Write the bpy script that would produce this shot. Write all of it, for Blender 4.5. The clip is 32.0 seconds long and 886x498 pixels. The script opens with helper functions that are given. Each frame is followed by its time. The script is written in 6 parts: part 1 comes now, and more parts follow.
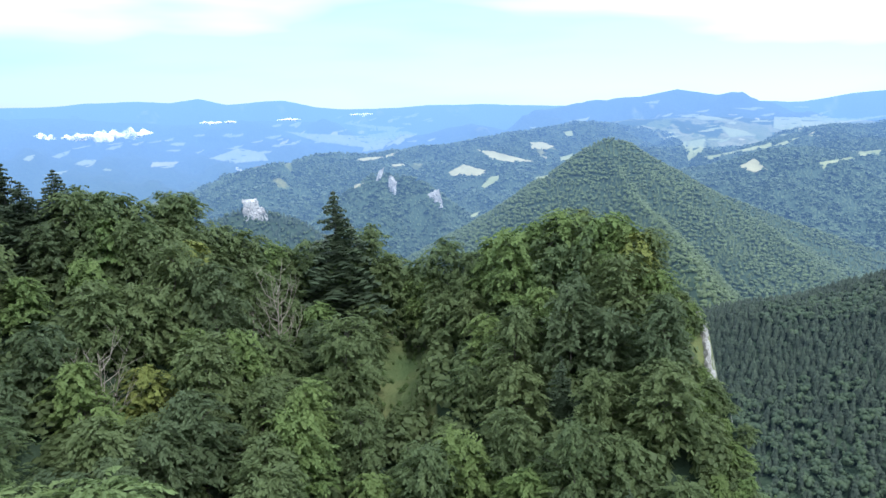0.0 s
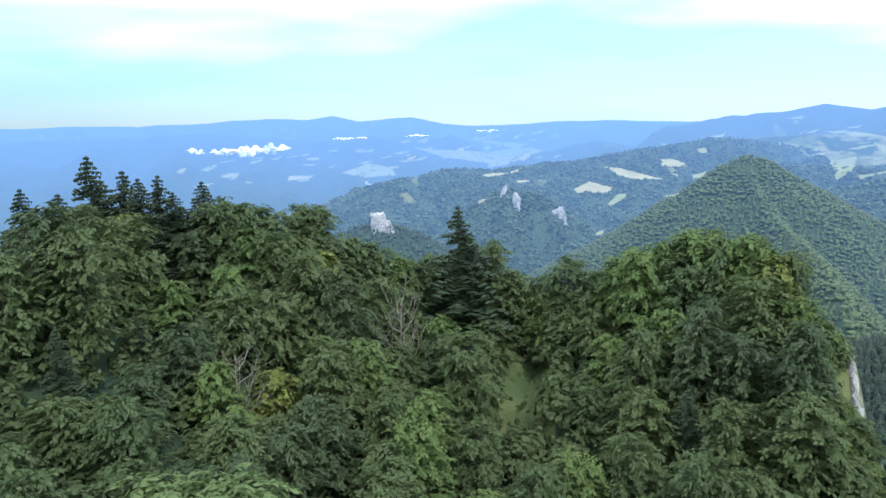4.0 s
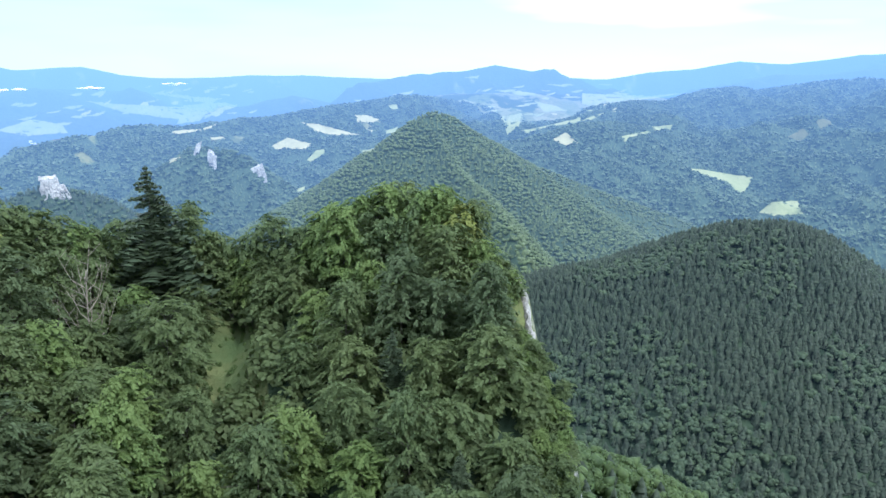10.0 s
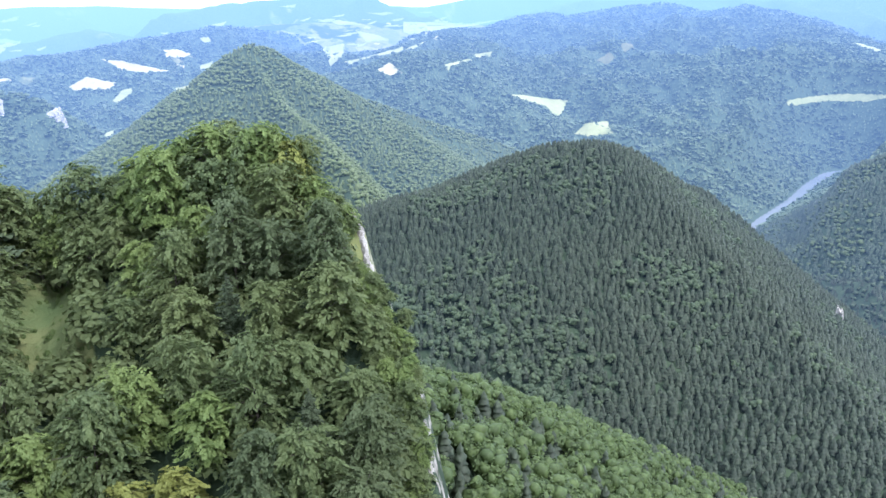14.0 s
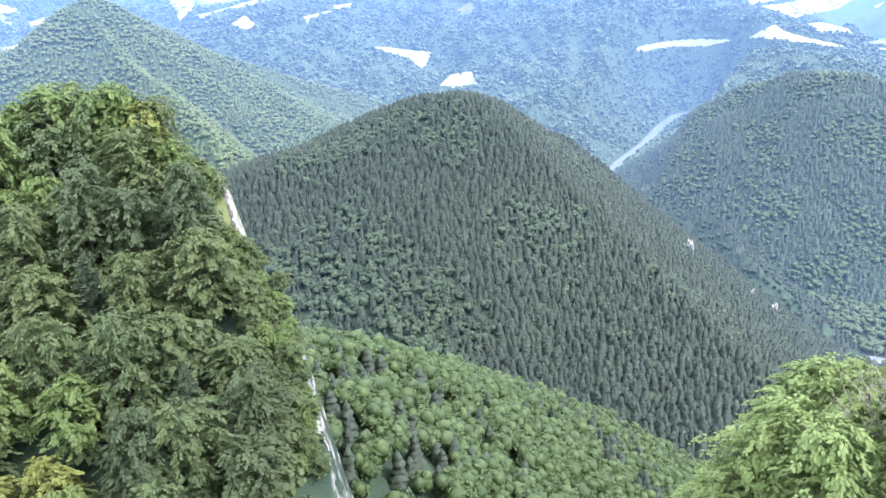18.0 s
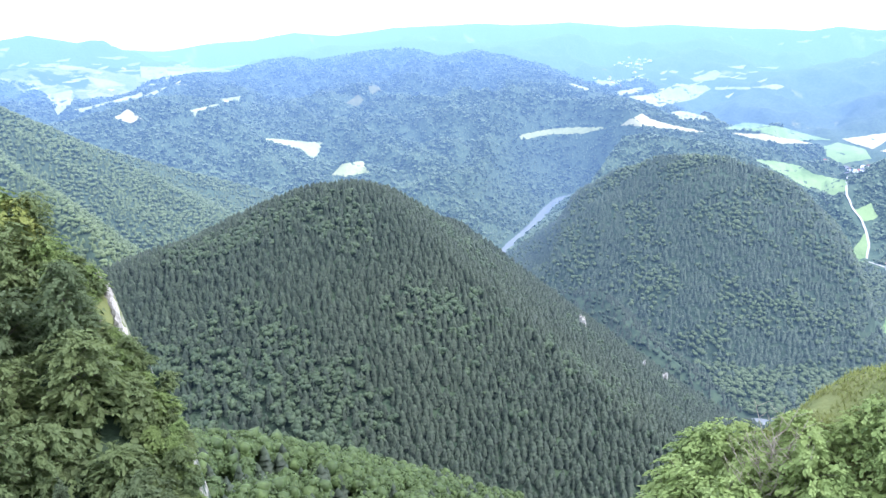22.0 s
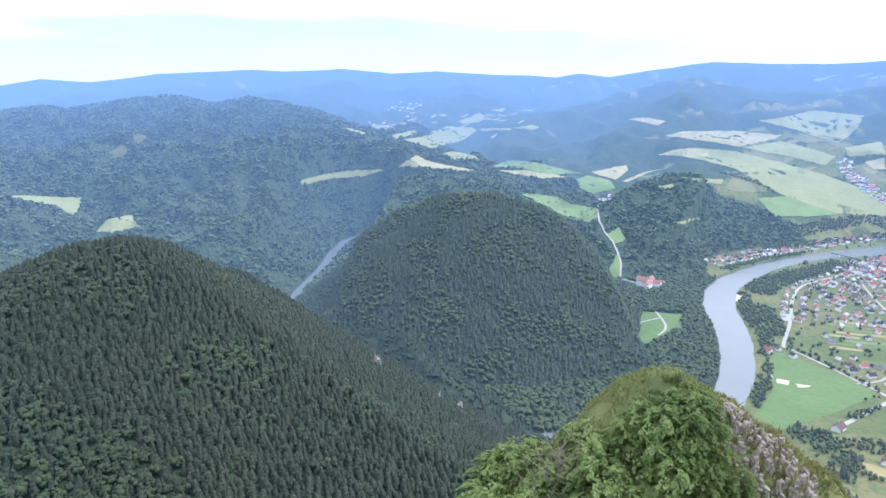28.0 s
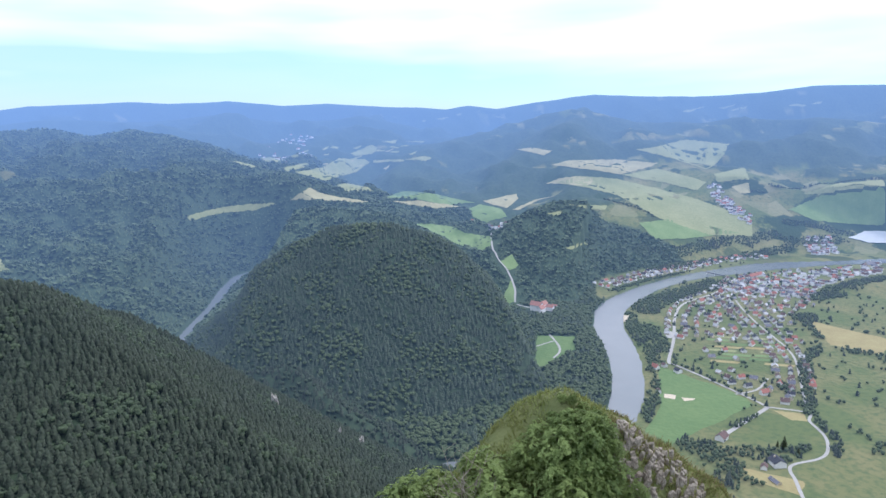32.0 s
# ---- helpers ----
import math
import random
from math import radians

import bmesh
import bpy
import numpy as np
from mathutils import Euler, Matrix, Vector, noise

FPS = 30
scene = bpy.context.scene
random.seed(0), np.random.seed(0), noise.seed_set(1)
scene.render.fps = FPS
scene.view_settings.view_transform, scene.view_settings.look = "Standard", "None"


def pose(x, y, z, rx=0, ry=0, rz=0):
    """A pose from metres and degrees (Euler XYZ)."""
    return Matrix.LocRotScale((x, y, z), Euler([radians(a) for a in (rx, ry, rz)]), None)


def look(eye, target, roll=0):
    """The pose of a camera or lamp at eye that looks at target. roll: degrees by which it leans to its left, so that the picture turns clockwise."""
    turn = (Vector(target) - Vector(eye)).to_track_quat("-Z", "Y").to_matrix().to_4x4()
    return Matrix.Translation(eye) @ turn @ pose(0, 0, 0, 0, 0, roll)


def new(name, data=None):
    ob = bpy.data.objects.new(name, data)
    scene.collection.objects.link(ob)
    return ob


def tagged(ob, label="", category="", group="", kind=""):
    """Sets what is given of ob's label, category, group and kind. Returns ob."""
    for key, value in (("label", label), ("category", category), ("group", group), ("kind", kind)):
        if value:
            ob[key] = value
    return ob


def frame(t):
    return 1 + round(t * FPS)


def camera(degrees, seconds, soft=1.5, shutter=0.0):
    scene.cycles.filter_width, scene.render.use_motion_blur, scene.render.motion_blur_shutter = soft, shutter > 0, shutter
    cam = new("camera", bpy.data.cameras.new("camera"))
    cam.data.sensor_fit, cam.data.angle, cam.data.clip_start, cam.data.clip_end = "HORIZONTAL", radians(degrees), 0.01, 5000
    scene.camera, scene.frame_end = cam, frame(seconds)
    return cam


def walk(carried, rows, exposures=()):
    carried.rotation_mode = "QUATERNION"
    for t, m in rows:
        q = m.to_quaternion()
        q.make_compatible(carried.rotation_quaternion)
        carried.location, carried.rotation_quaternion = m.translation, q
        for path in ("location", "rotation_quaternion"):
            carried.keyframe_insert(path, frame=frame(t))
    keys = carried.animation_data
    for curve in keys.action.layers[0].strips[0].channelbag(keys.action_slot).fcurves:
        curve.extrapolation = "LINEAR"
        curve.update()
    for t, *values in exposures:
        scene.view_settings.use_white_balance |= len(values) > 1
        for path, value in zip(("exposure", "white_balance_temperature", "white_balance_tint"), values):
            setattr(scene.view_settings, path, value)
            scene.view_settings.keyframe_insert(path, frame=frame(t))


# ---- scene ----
LENS = 63.32
EYE = 525.0          # the lookout's eye, in metres over the river
cam = camera(LENS, 32.0)
# seconds, and the turns about x, y and z
EXPOSURES = [(0.0, 0.62, 5650, 15), (6.0, 0.42, 5550, 14), (9.0, 0.7, 5500, 14), (13.0, 0.9, 5600, 20), (15.0, 1.5, 5800, 27), (19.0, 1.72, 5700, 28), (21.0, 1.62, 5700, 25), (23.0, 1.15, 5700, 22), (25.0, 0.95, 5700, 21), (28.0, 0.58, 5700, 21), (32.0, 0.1, 5800, 22)]
ROWS = [
    (0.0, 78.81, 1.54, -0.10),
    (0.5, 78.90, 1.67, 1.58),
    (1.0, 79.06, 1.68, 3.22),
    (1.5, 79.32, 1.76, 4.75),
    (2.0, 79.59, 1.82, 6.15),
    (2.5, 79.87, 1.70, 7.58),
    (3.0, 80.15, 1.60, 8.75),
    (3.5, 80.35, 1.64, 9.81),
    (5.5, 79.97, 1.40, 7.99),
    (6.0, 79.60, 1.25, 5.32),
    (6.5, 79.22, 0.97, 2.78),
    (7.0, 78.83, 0.78, 0.22),
    (7.5, 78.42, 0.63, -2.31),
    (8.0, 78.01, 0.46, -4.77),
    (8.5, 77.60, 0.43, -7.14),
    (9.0, 77.22, 0.42, -9.43),
    (9.5, 76.84, 0.40, -11.64),
    (10.0, 76.49, 0.37, -13.74),
    (10.5, 76.11, 0.36, -15.75),
    (11.0, 75.73, 0.39, -17.66),
    (11.5, 75.39, 0.49, -19.46),
    (12.0, 74.81, 0.63, -21.19),
    (12.5, 74.00, 0.71, -22.82),
    (13.0, 73.01, 0.86, -24.47),
    (13.5, 72.06, 0.96, -26.01),
    (14.0, 71.06, 0.93, -27.51),
    (14.5, 70.12, 0.95, -28.99),
    (15.0, 69.34, 0.91, -30.42),
    (15.5, 68.64, 0.91, -31.82),
    (17.5, 67.33, 0.90, -37.03),
    (18.0, 67.32, 0.87, -38.15),
    (18.5, 67.47, 0.86, -39.22),
    (19.0, 67.86, 0.90, -40.24),
    (19.5, 68.51, 0.84, -41.19),
    (20.0, 69.40, 0.77, -42.14),
    (20.5, 70.53, 0.71, -43.13),
    (21.0, 71.77, 0.67, -44.14),
    (21.5, 72.99, 0.62, -45.35),
    (22.0, 74.05, 0.61, -46.72),
    (22.5, 74.82, 0.70, -48.25),
    (23.0, 75.27, 0.90, -49.99),
    (23.5, 75.58, 1.05, -51.82),
    (24.0, 75.83, 1.20, -53.64),
    (24.5, 76.05, 1.24, -55.44),
    (25.0, 76.08, 1.30, -57.28),
    (25.5, 75.90, 1.24, -59.03),
    (27.5, 76.57, 0.78, -63.38),
    (28.0, 77.27, 0.82, -64.08),
    (28.5, 77.88, 0.83, -64.79),
    (29.0, 78.39, 0.84, -65.67),
    (29.5, 78.81, 0.83, -66.71),
    (30.0, 79.11, 0.80, -67.86),
    (30.5, 79.35, 0.84, -69.08),
    (31.0, 79.51, 1.00, -70.28),
    (31.5, 79.60, 1.03, -71.45),
    (32.0, 79.59, 1.03, -72.56),
]
# the camera is held at arm's length and swings round the body
walk(cam, [(t, pose(-0.3 * math.sin(radians(rz)), 0.3 * math.cos(radians(rz)), EYE, rx, ry, rz)) for t, rx, ry, rz in ROWS],
     EXPOSURES)

# ---- world, sun ----
SUN_AZ, SUN_EL = 150.0, 48.0
world = bpy.data.worlds.new("sky")
scene.world = world
world.use_nodes = True
wt = world.node_tree
wt.nodes.clear()


def wn(kind, **inputs):
    n = wt.nodes.new(kind)
    for k, v in inputs.items():
        n.inputs[k].default_value = v
    return n


w_out = wn("ShaderNodeOutputWorld")
w_bg = wn("ShaderNodeBackground", Strength=1.0)
w_sky = wn("ShaderNodeTexSky")
w_sky.sky_type, w_sky.sun_disc = "NISHITA", False
w_sky.sun_elevation, w_sky.sun_rotation = radians(SUN_EL), radians(SUN_AZ)
w_sky.altitude, w_sky.dust_density, w_sky.ozone_density = 1000, 0.1, 2.0
w_scale = wn("ShaderNodeMix")
w_scale.data_type, w_scale.blend_type = "RGBA", "MULTIPLY"
w_scale.inputs["Factor"].default_value = 1.0
w_scale.inputs["B"].default_value = (0.110, 0.151, 0.174, 1)
wt.links.new(w_sky.outputs[0], w_scale.inputs["A"])
# layers of bright cloud, stretched along the horizon and closing overhead
w_tc = wn("ShaderNodeTexCoord")
w_map = wn("ShaderNodeMapping")
w_map.inputs["Scale"].default_value = (1.0, 1.0, 6.0)
w_map.inputs["Location"].default_value = (0.9, 0.35, 0.1)
w_noise = wn("ShaderNodeTexNoise", Scale=1.5, Detail=4.0, Roughness=0.45, Distortion=0.2)
w_sep = wn("ShaderNodeSeparateXYZ")
w_rise = wn("ShaderNodeMapRange")
w_rise.inputs["From Min"].default_value, w_rise.inputs["From Max"].default_value = 0.0, 0.2
w_rise.inputs["To Min"].default_value, w_rise.inputs["To Max"].default_value = -0.34, 0.24
w_add = wn("ShaderNodeMath")
w_east = wn("ShaderNodeMath")
w_east.operation = "MULTIPLY_ADD"
w_east.inputs[1].default_value = 0.11
w_ramp = wn("ShaderNodeValToRGB")
w_ramp.color_ramp.elements[0].position, w_ramp.color_ramp.elements[1].position = 0.40, 0.62
w_ramp.color_ramp.elements[0].color = (0.22, 0.22, 0.22, 1)
w_mix = wn("ShaderNodeMix")
w_mix.data_type = "RGBA"
w_tone = wn("ShaderNodeTexNoise", Scale=2.6, Detail=3.0, Roughness=0.5)
w_shade = wn("ShaderNodeValToRGB")
w_shade.color_ramp.elements[0].position, w_shade.color_ramp.elements[1].position = 0.36, 0.56
w_shade.color_ramp.elements[0].color, w_shade.color_ramp.elements[1].color = (0.80, 0.93, 0.98, 1), (1.0, 1.0, 1.0, 1)
w_white = wn("ShaderNodeMix")
w_white.data_type, w_white.blend_type = "RGBA", "MULTIPLY"
w_white.inputs["Factor"].default_value = 1.0
w_white.inputs["A"].default_value = (1.20, 1.25, 1.24, 1)
wt.links.new(w_map.outputs[0], w_tone.inputs["Vector"])
wt.links.new(w_tone.outputs["Fac"], w_shade.inputs[0])
wt.links.new(w_shade.outputs[0], w_white.inputs["B"])
wt.links.new(w_white.outputs["Result"], w_mix.inputs["B"])
wt.links.new(w_tc.outputs["Generated"], w_map.inputs[0])
wt.links.new(w_tc.outputs["Generated"], w_sep.inputs[0])
wt.links.new(w_sep.outputs["Z"], w_rise.inputs[0])
wt.links.new(w_map.outputs[0], w_noise.inputs["Vector"])
wt.links.new(w_noise.outputs["Fac"], w_add.inputs[0])
wt.links.new(w_sep.outputs["X"], w_east.inputs[0])
wt.links.new(w_rise.outputs[0], w_east.inputs[2])
wt.links.new(w_east.outputs[0], w_add.inputs[1])
wt.links.new(w_add.outputs[0], w_ramp.inputs[0])
wt.links.new(w_ramp.outputs[0], w_mix.inputs["Factor"])
w_low = wn("ShaderNodeMapRange")
w_low.inputs["From Min"].default_value, w_low.inputs["From Max"].default_value = 0.0, 0.16
w_low.inputs["To Min"].default_value, w_low.inputs["To Max"].default_value = 0.40, 1.0
w_hor = wn("ShaderNodeMath")
w_hor.operation, w_hor.use_clamp = "MULTIPLY_ADD", True
w_hor.inputs[1].default_value = 0.32
w_thin = wn("ShaderNodeMix")
w_thin.data_type, w_thin.blend_type = "RGBA", "MULTIPLY"
w_thin.inputs["Factor"].default_value = 1.0
wt.links.new(w_sep.outputs["Z"], w_low.inputs[0])
wt.links.new(w_sep.outputs["X"], w_hor.inputs[0])
wt.links.new(w_low.outputs[0], w_hor.inputs[2])
wt.links.new(w_scale.outputs["Result"], w_thin.inputs["A"])
wt.links.new(w_hor.outputs[0], w_thin.inputs["B"])
wt.links.new(w_thin.outputs["Result"], w_mix.inputs["A"])
wt.links.new(w_mix.outputs["Result"], w_bg.inputs["Color"])
wt.links.new(w_bg.outputs[0], w_out.inputs[0])

sun = new("sun", bpy.data.lights.new("sun", "SUN"))
sun.data.energy, sun.data.angle, sun.data.color = 1.6, radians(6), (1.0, 0.95, 0.87)
sa, se = radians(SUN_AZ), radians(SUN_EL)
sun.matrix_world = look((0, 0, 900), (-math.sin(sa) * math.cos(se), -math.cos(sa) * math.cos(se), 900 - math.sin(se)))


# ---- helpers of this scene ----
def xy(az, d):
    return d * math.sin(radians(az)), d * math.cos(radians(az))


def mesh_of(name, verts, faces, mats, smooth=False, mat_index=None):
    """A mesh from an array of corners and an array (or list of arrays) of faces."""
    me = bpy.data.meshes.new(name)
    verts = np.asarray(verts, np.float32)
    groups = [np.asarray(g, np.int32) for g in (faces if isinstance(faces, list) else [faces]) if len(g)]
    me.vertices.add(len(verts))
    me.vertices.foreach_set("co", verts.ravel())
    loops = np.concatenate([g.ravel() for g in groups])
    sizes = np.concatenate([np.full(len(g), g.shape[1], np.int32) for g in groups])
    me.loops.add(len(loops))
    me.loops.foreach_set("vertex_index", loops)
    me.polygons.add(len(sizes))
    me.polygons.foreach_set("loop_start", np.concatenate([[0], np.cumsum(sizes)[:-1]]).astype(np.int32))
    me.polygons.foreach_set("loop_total", sizes)
    if mat_index is not None:
        me.polygons.foreach_set("material_index", np.asarray(mat_index, np.int32))
    me.polygons.foreach_set("use_smooth", np.full(len(sizes), smooth))
    for m in mats if isinstance(mats, (list, tuple)) else [mats]:
        me.materials.append(m)
    me.update()
    me.validate()
    return me


def part(name, me, parent, label=""):
    ob = new(name, me)
    ob.parent = parent
    return tagged(ob, label)


# ---- materials ----
def material(name):
    m = bpy.data.materials.new(name)
    m.use_nodes = True
    nt = m.node_tree
    nt.nodes.clear()
    return m, nt


def node(nt, kind, **inputs):
    n = nt.nodes.new(kind)
    for k, v in inputs.items():
        n.inputs[k].default_value = v
    return n


def math_node(nt, op, a, b=None, clamp=False):
    n = nt.nodes.new("ShaderNodeMath")
    n.operation, n.use_clamp = op, clamp
    for i, v in enumerate((a, b)):
        if v is None:
            continue
        if isinstance(v, (int, float)):
            n.inputs[i].default_value = v
        else:
            nt.links.new(v, n.inputs[i])
    return n.outputs[0]


def mix_color(nt, fac, a, b):
    n = nt.nodes.new("ShaderNodeMix")
    n.data_type = "RGBA"
    for key, v in (("Factor", fac), ("A", a), ("B", b)):
        if isinstance(v, (int, float)):
            n.inputs[key].default_value = v
        elif isinstance(v, tuple):
            n.inputs[key].default_value = (*v, 1)
        else:
            nt.links.new(v, n.inputs[key])
    return n.outputs["Result"]


def noise_of(nt, scale, detail=3.0, rough=0.55, vector=None):
    n = node(nt, "ShaderNodeTexNoise", Scale=scale, Detail=detail, Roughness=rough)
    if vector is None:
        vector = node(nt, "ShaderNodeNewGeometry").outputs["Position"]
    nt.links.new(vector, n.inputs["Vector"])
    return n.outputs["Fac"]


def spread(nt, fac, lo, hi):
    n = nt.nodes.new("ShaderNodeMapRange")
    nt.links.new(fac, n.inputs[0])
    n.inputs["From Min"].default_value, n.inputs["From Max"].default_value = lo, hi
    return n.outputs[0]


HAZE_GLOW = (0.24, 0.44, 0.785)      # colour of the painted haze, mixed in as emission


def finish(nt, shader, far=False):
    """Closes a material; with far, haze is painted in as emission, the more the farther the surface lies."""
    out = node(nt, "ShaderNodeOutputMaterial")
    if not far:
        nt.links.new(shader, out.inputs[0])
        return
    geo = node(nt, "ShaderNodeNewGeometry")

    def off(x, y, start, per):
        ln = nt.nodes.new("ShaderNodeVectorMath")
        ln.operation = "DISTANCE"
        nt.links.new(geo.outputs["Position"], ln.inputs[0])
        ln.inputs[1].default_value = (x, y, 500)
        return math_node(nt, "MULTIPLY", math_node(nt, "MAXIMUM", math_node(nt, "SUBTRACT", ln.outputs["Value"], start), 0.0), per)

    # painted haze: thin over the valley, thicker over the basin, thickest at the skyline
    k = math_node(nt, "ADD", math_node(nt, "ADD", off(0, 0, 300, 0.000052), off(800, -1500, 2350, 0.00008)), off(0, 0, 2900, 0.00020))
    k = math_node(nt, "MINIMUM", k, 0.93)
    em = node(nt, "ShaderNodeEmission", Color=(*HAZE_GLOW, 1), Strength=1.0)
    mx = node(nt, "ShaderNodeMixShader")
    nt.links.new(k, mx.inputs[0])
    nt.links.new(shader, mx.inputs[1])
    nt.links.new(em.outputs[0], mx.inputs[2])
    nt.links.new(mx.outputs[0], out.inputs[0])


def bump_of(nt, height, strength, distance):
    b = node(nt, "ShaderNodeBump", Strength=strength, Distance=distance)
    nt.links.new(height, b.inputs["Height"])
    return b.outputs[0]


def surface(nt, color, rough=0.8, normal=None, spec=0.2):
    p = node(nt, "ShaderNodeBsdfPrincipled", Roughness=rough)
    p.inputs["Specular IOR Level"].default_value = spec
    if isinstance(color, tuple):
        p.inputs["Base Color"].default_value = (*color, 1)
    else:
        nt.links.new(color, p.inputs["Base Color"])
    if normal is not None:
        nt.links.new(normal, p.inputs["Normal"])
    return p.outputs[0]


# far mixes in the painted haze, so these surfaces also emit
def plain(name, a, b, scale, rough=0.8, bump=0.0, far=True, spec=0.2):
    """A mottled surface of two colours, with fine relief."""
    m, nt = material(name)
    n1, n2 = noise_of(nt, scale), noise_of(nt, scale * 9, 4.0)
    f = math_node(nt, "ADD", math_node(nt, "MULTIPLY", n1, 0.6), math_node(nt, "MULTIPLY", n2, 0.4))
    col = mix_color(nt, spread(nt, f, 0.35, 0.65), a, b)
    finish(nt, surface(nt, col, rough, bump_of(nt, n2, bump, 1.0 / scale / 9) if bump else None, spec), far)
    return m


def foliage(name, dark, light, tint, island=True, translucent=0.25, far=False, patch=0.02, sprays=False, mottle=0.0):
    """Leaves: each leaf or clump has its own shade, each tree its own tint, and broad patches differ."""
    m, nt = material(name)
    geo = node(nt, "ShaderNodeNewGeometry")
    info = node(nt, "ShaderNodeObjectInfo")
    shade = geo.outputs["Random Per Island"]
    if sprays:
        att = node(nt, "ShaderNodeAttribute")
        att.attribute_name = "tone"
        shade = math_node(nt, "ADD", math_node(nt, "MULTIPLY", shade, 0.4), math_node(nt, "MULTIPLY", att.outputs["Fac"], 0.6))
    col = mix_color(nt, shade, dark, light)
    col = mix_color(nt, math_node(nt, "MULTIPLY", info.outputs["Random"], 0.7), col, tint)
    n = noise_of(nt, patch, 3.0)
    col = mix_color(nt, math_node(nt, "MULTIPLY", spread(nt, n, 0.38, 0.68), 0.55), col, tint)
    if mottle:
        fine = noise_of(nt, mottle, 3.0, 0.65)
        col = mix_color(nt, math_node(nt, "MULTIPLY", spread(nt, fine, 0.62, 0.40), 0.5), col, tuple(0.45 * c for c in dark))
    s = surface(nt, col, 0.6, None, 0.25)
    if translucent:
        t = node(nt, "ShaderNodeBsdfTranslucent")
        nt.links.new(col, t.inputs[0])
        mx = node(nt, "ShaderNodeMixShader")
        mx.inputs[0].default_value = translucent
        nt.links.new(s, mx.inputs[1])
        nt.links.new(t.outputs[0], mx.inputs[2])
        s = mx.outputs[0]
    # far foliage takes the painted haze emission as well
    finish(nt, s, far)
    return m


def ground_material(name, far):
    """Grass, forest floor and bare limestone by what covers the sheet and how steep it is."""
    m, nt = material(name)
    geo = node(nt, "ShaderNodeNewGeometry")
    att = node(nt, "ShaderNodeAttribute")
    att.attribute_name = "cover"
    n1, n2, n3 = noise_of(nt, 0.006, 5.0), noise_of(nt, 0.08, 4.0), noise_of(nt, 0.7, 3.0)
    grass = mix_color(nt, spread(nt, n1, 0.4, 0.62), (0.125, 0.160, 0.055), (0.215, 0.205, 0.088))
    grass = mix_color(nt, spread(nt, n2, 0.45, 0.75), grass, (0.08, 0.12, 0.045))
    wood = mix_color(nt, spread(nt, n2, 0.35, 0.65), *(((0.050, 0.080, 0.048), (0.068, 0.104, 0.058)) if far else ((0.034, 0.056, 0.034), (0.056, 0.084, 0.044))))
    if far:
        vor = node(nt, "ShaderNodeTexVoronoi", Scale=0.011)
        nt.links.new(geo.outputs["Position"], vor.inputs["Vector"])
        tone = node(nt, "ShaderNodeSeparateXYZ")
        nt.links.new(vor.outputs["Color"], tone.inputs[0])
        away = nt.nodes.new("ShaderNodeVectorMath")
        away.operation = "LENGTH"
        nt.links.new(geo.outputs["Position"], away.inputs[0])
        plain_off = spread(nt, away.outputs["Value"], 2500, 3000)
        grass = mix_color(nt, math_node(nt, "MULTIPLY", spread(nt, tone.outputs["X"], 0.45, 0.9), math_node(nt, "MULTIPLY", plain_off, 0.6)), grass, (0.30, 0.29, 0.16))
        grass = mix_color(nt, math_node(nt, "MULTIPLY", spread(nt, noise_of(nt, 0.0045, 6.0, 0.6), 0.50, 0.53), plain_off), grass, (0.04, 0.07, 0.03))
    col = mix_color(nt, att.outputs["Fac"], grass, wood)
    sep = node(nt, "ShaderNodeSeparateXYZ")
    nt.links.new(geo.outputs["True Normal"], sep.inputs[0])
    rock = mix_color(nt, spread(nt, n3, 0.3, 0.65), (0.15, 0.14, 0.11), (0.46, 0.44, 0.40))
    steep = spread(nt, math_node(nt, "ADD", sep.outputs["Z"], math_node(nt, "MULTIPLY", n3, 0.2)), 0.48, 0.30)
    if not far:
        here = nt.nodes.new("ShaderNodeVectorMath")
        here.operation = "DISTANCE"
        nt.links.new(geo.outputs["Position"], here.inputs[0])
        here.inputs[1].default_value = (0, 0, 500)
        steep = math_node(nt, "MULTIPLY", steep, spread(nt, noise_of(nt, 0.3, 4.0, 0.6), 0.47, 0.58))
        col = mix_color(nt, math_node(nt, "MULTIPLY", steep, spread(nt, here.outputs["Value"], 260, 180)), col, rock)
    # near and far sheet both get the painted haze emission
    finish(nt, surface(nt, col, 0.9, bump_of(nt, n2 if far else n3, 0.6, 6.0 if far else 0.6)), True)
    return m


GROUND = ground_material("ground_cover", False)
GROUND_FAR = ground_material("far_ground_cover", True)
BARK = plain("bark", (0.07, 0.06, 0.05), (0.16, 0.145, 0.12), 1.5, 0.9, 0.5)
LEAF = foliage("broad_leaves", (0.070, 0.106, 0.048), (0.164, 0.222, 0.088), (0.154, 0.194, 0.072), patch=0.05, sprays=True, translucent=0.45)
LEAF_B = foliage("bright_leaves", (0.098, 0.156, 0.052), (0.215, 0.300, 0.092), (0.190, 0.250, 0.078), patch=0.05, sprays=True, translucent=0.45)
LEAF_L = foliage("pale_leaves", (0.105, 0.160, 0.062), (0.230, 0.310, 0.115), (0.200, 0.255, 0.090), patch=0.05, sprays=True, translucent=0.4)
LEAF_D = foliage("deep_leaves", (0.056, 0.086, 0.046), (0.128, 0.176, 0.080), (0.122, 0.158, 0.068), patch=0.05, sprays=True, translucent=0.45)
LEAF_Y = foliage("yellow_leaves", (0.10, 0.13, 0.03), (0.24, 0.27, 0.065), (0.20, 0.22, 0.055), patch=0.05, sprays=True)
NEEDLE = foliage("spruce_needles", (0.030, 0.050, 0.030), (0.078, 0.108, 0.056), (0.056, 0.076, 0.038), translucent=0.0)
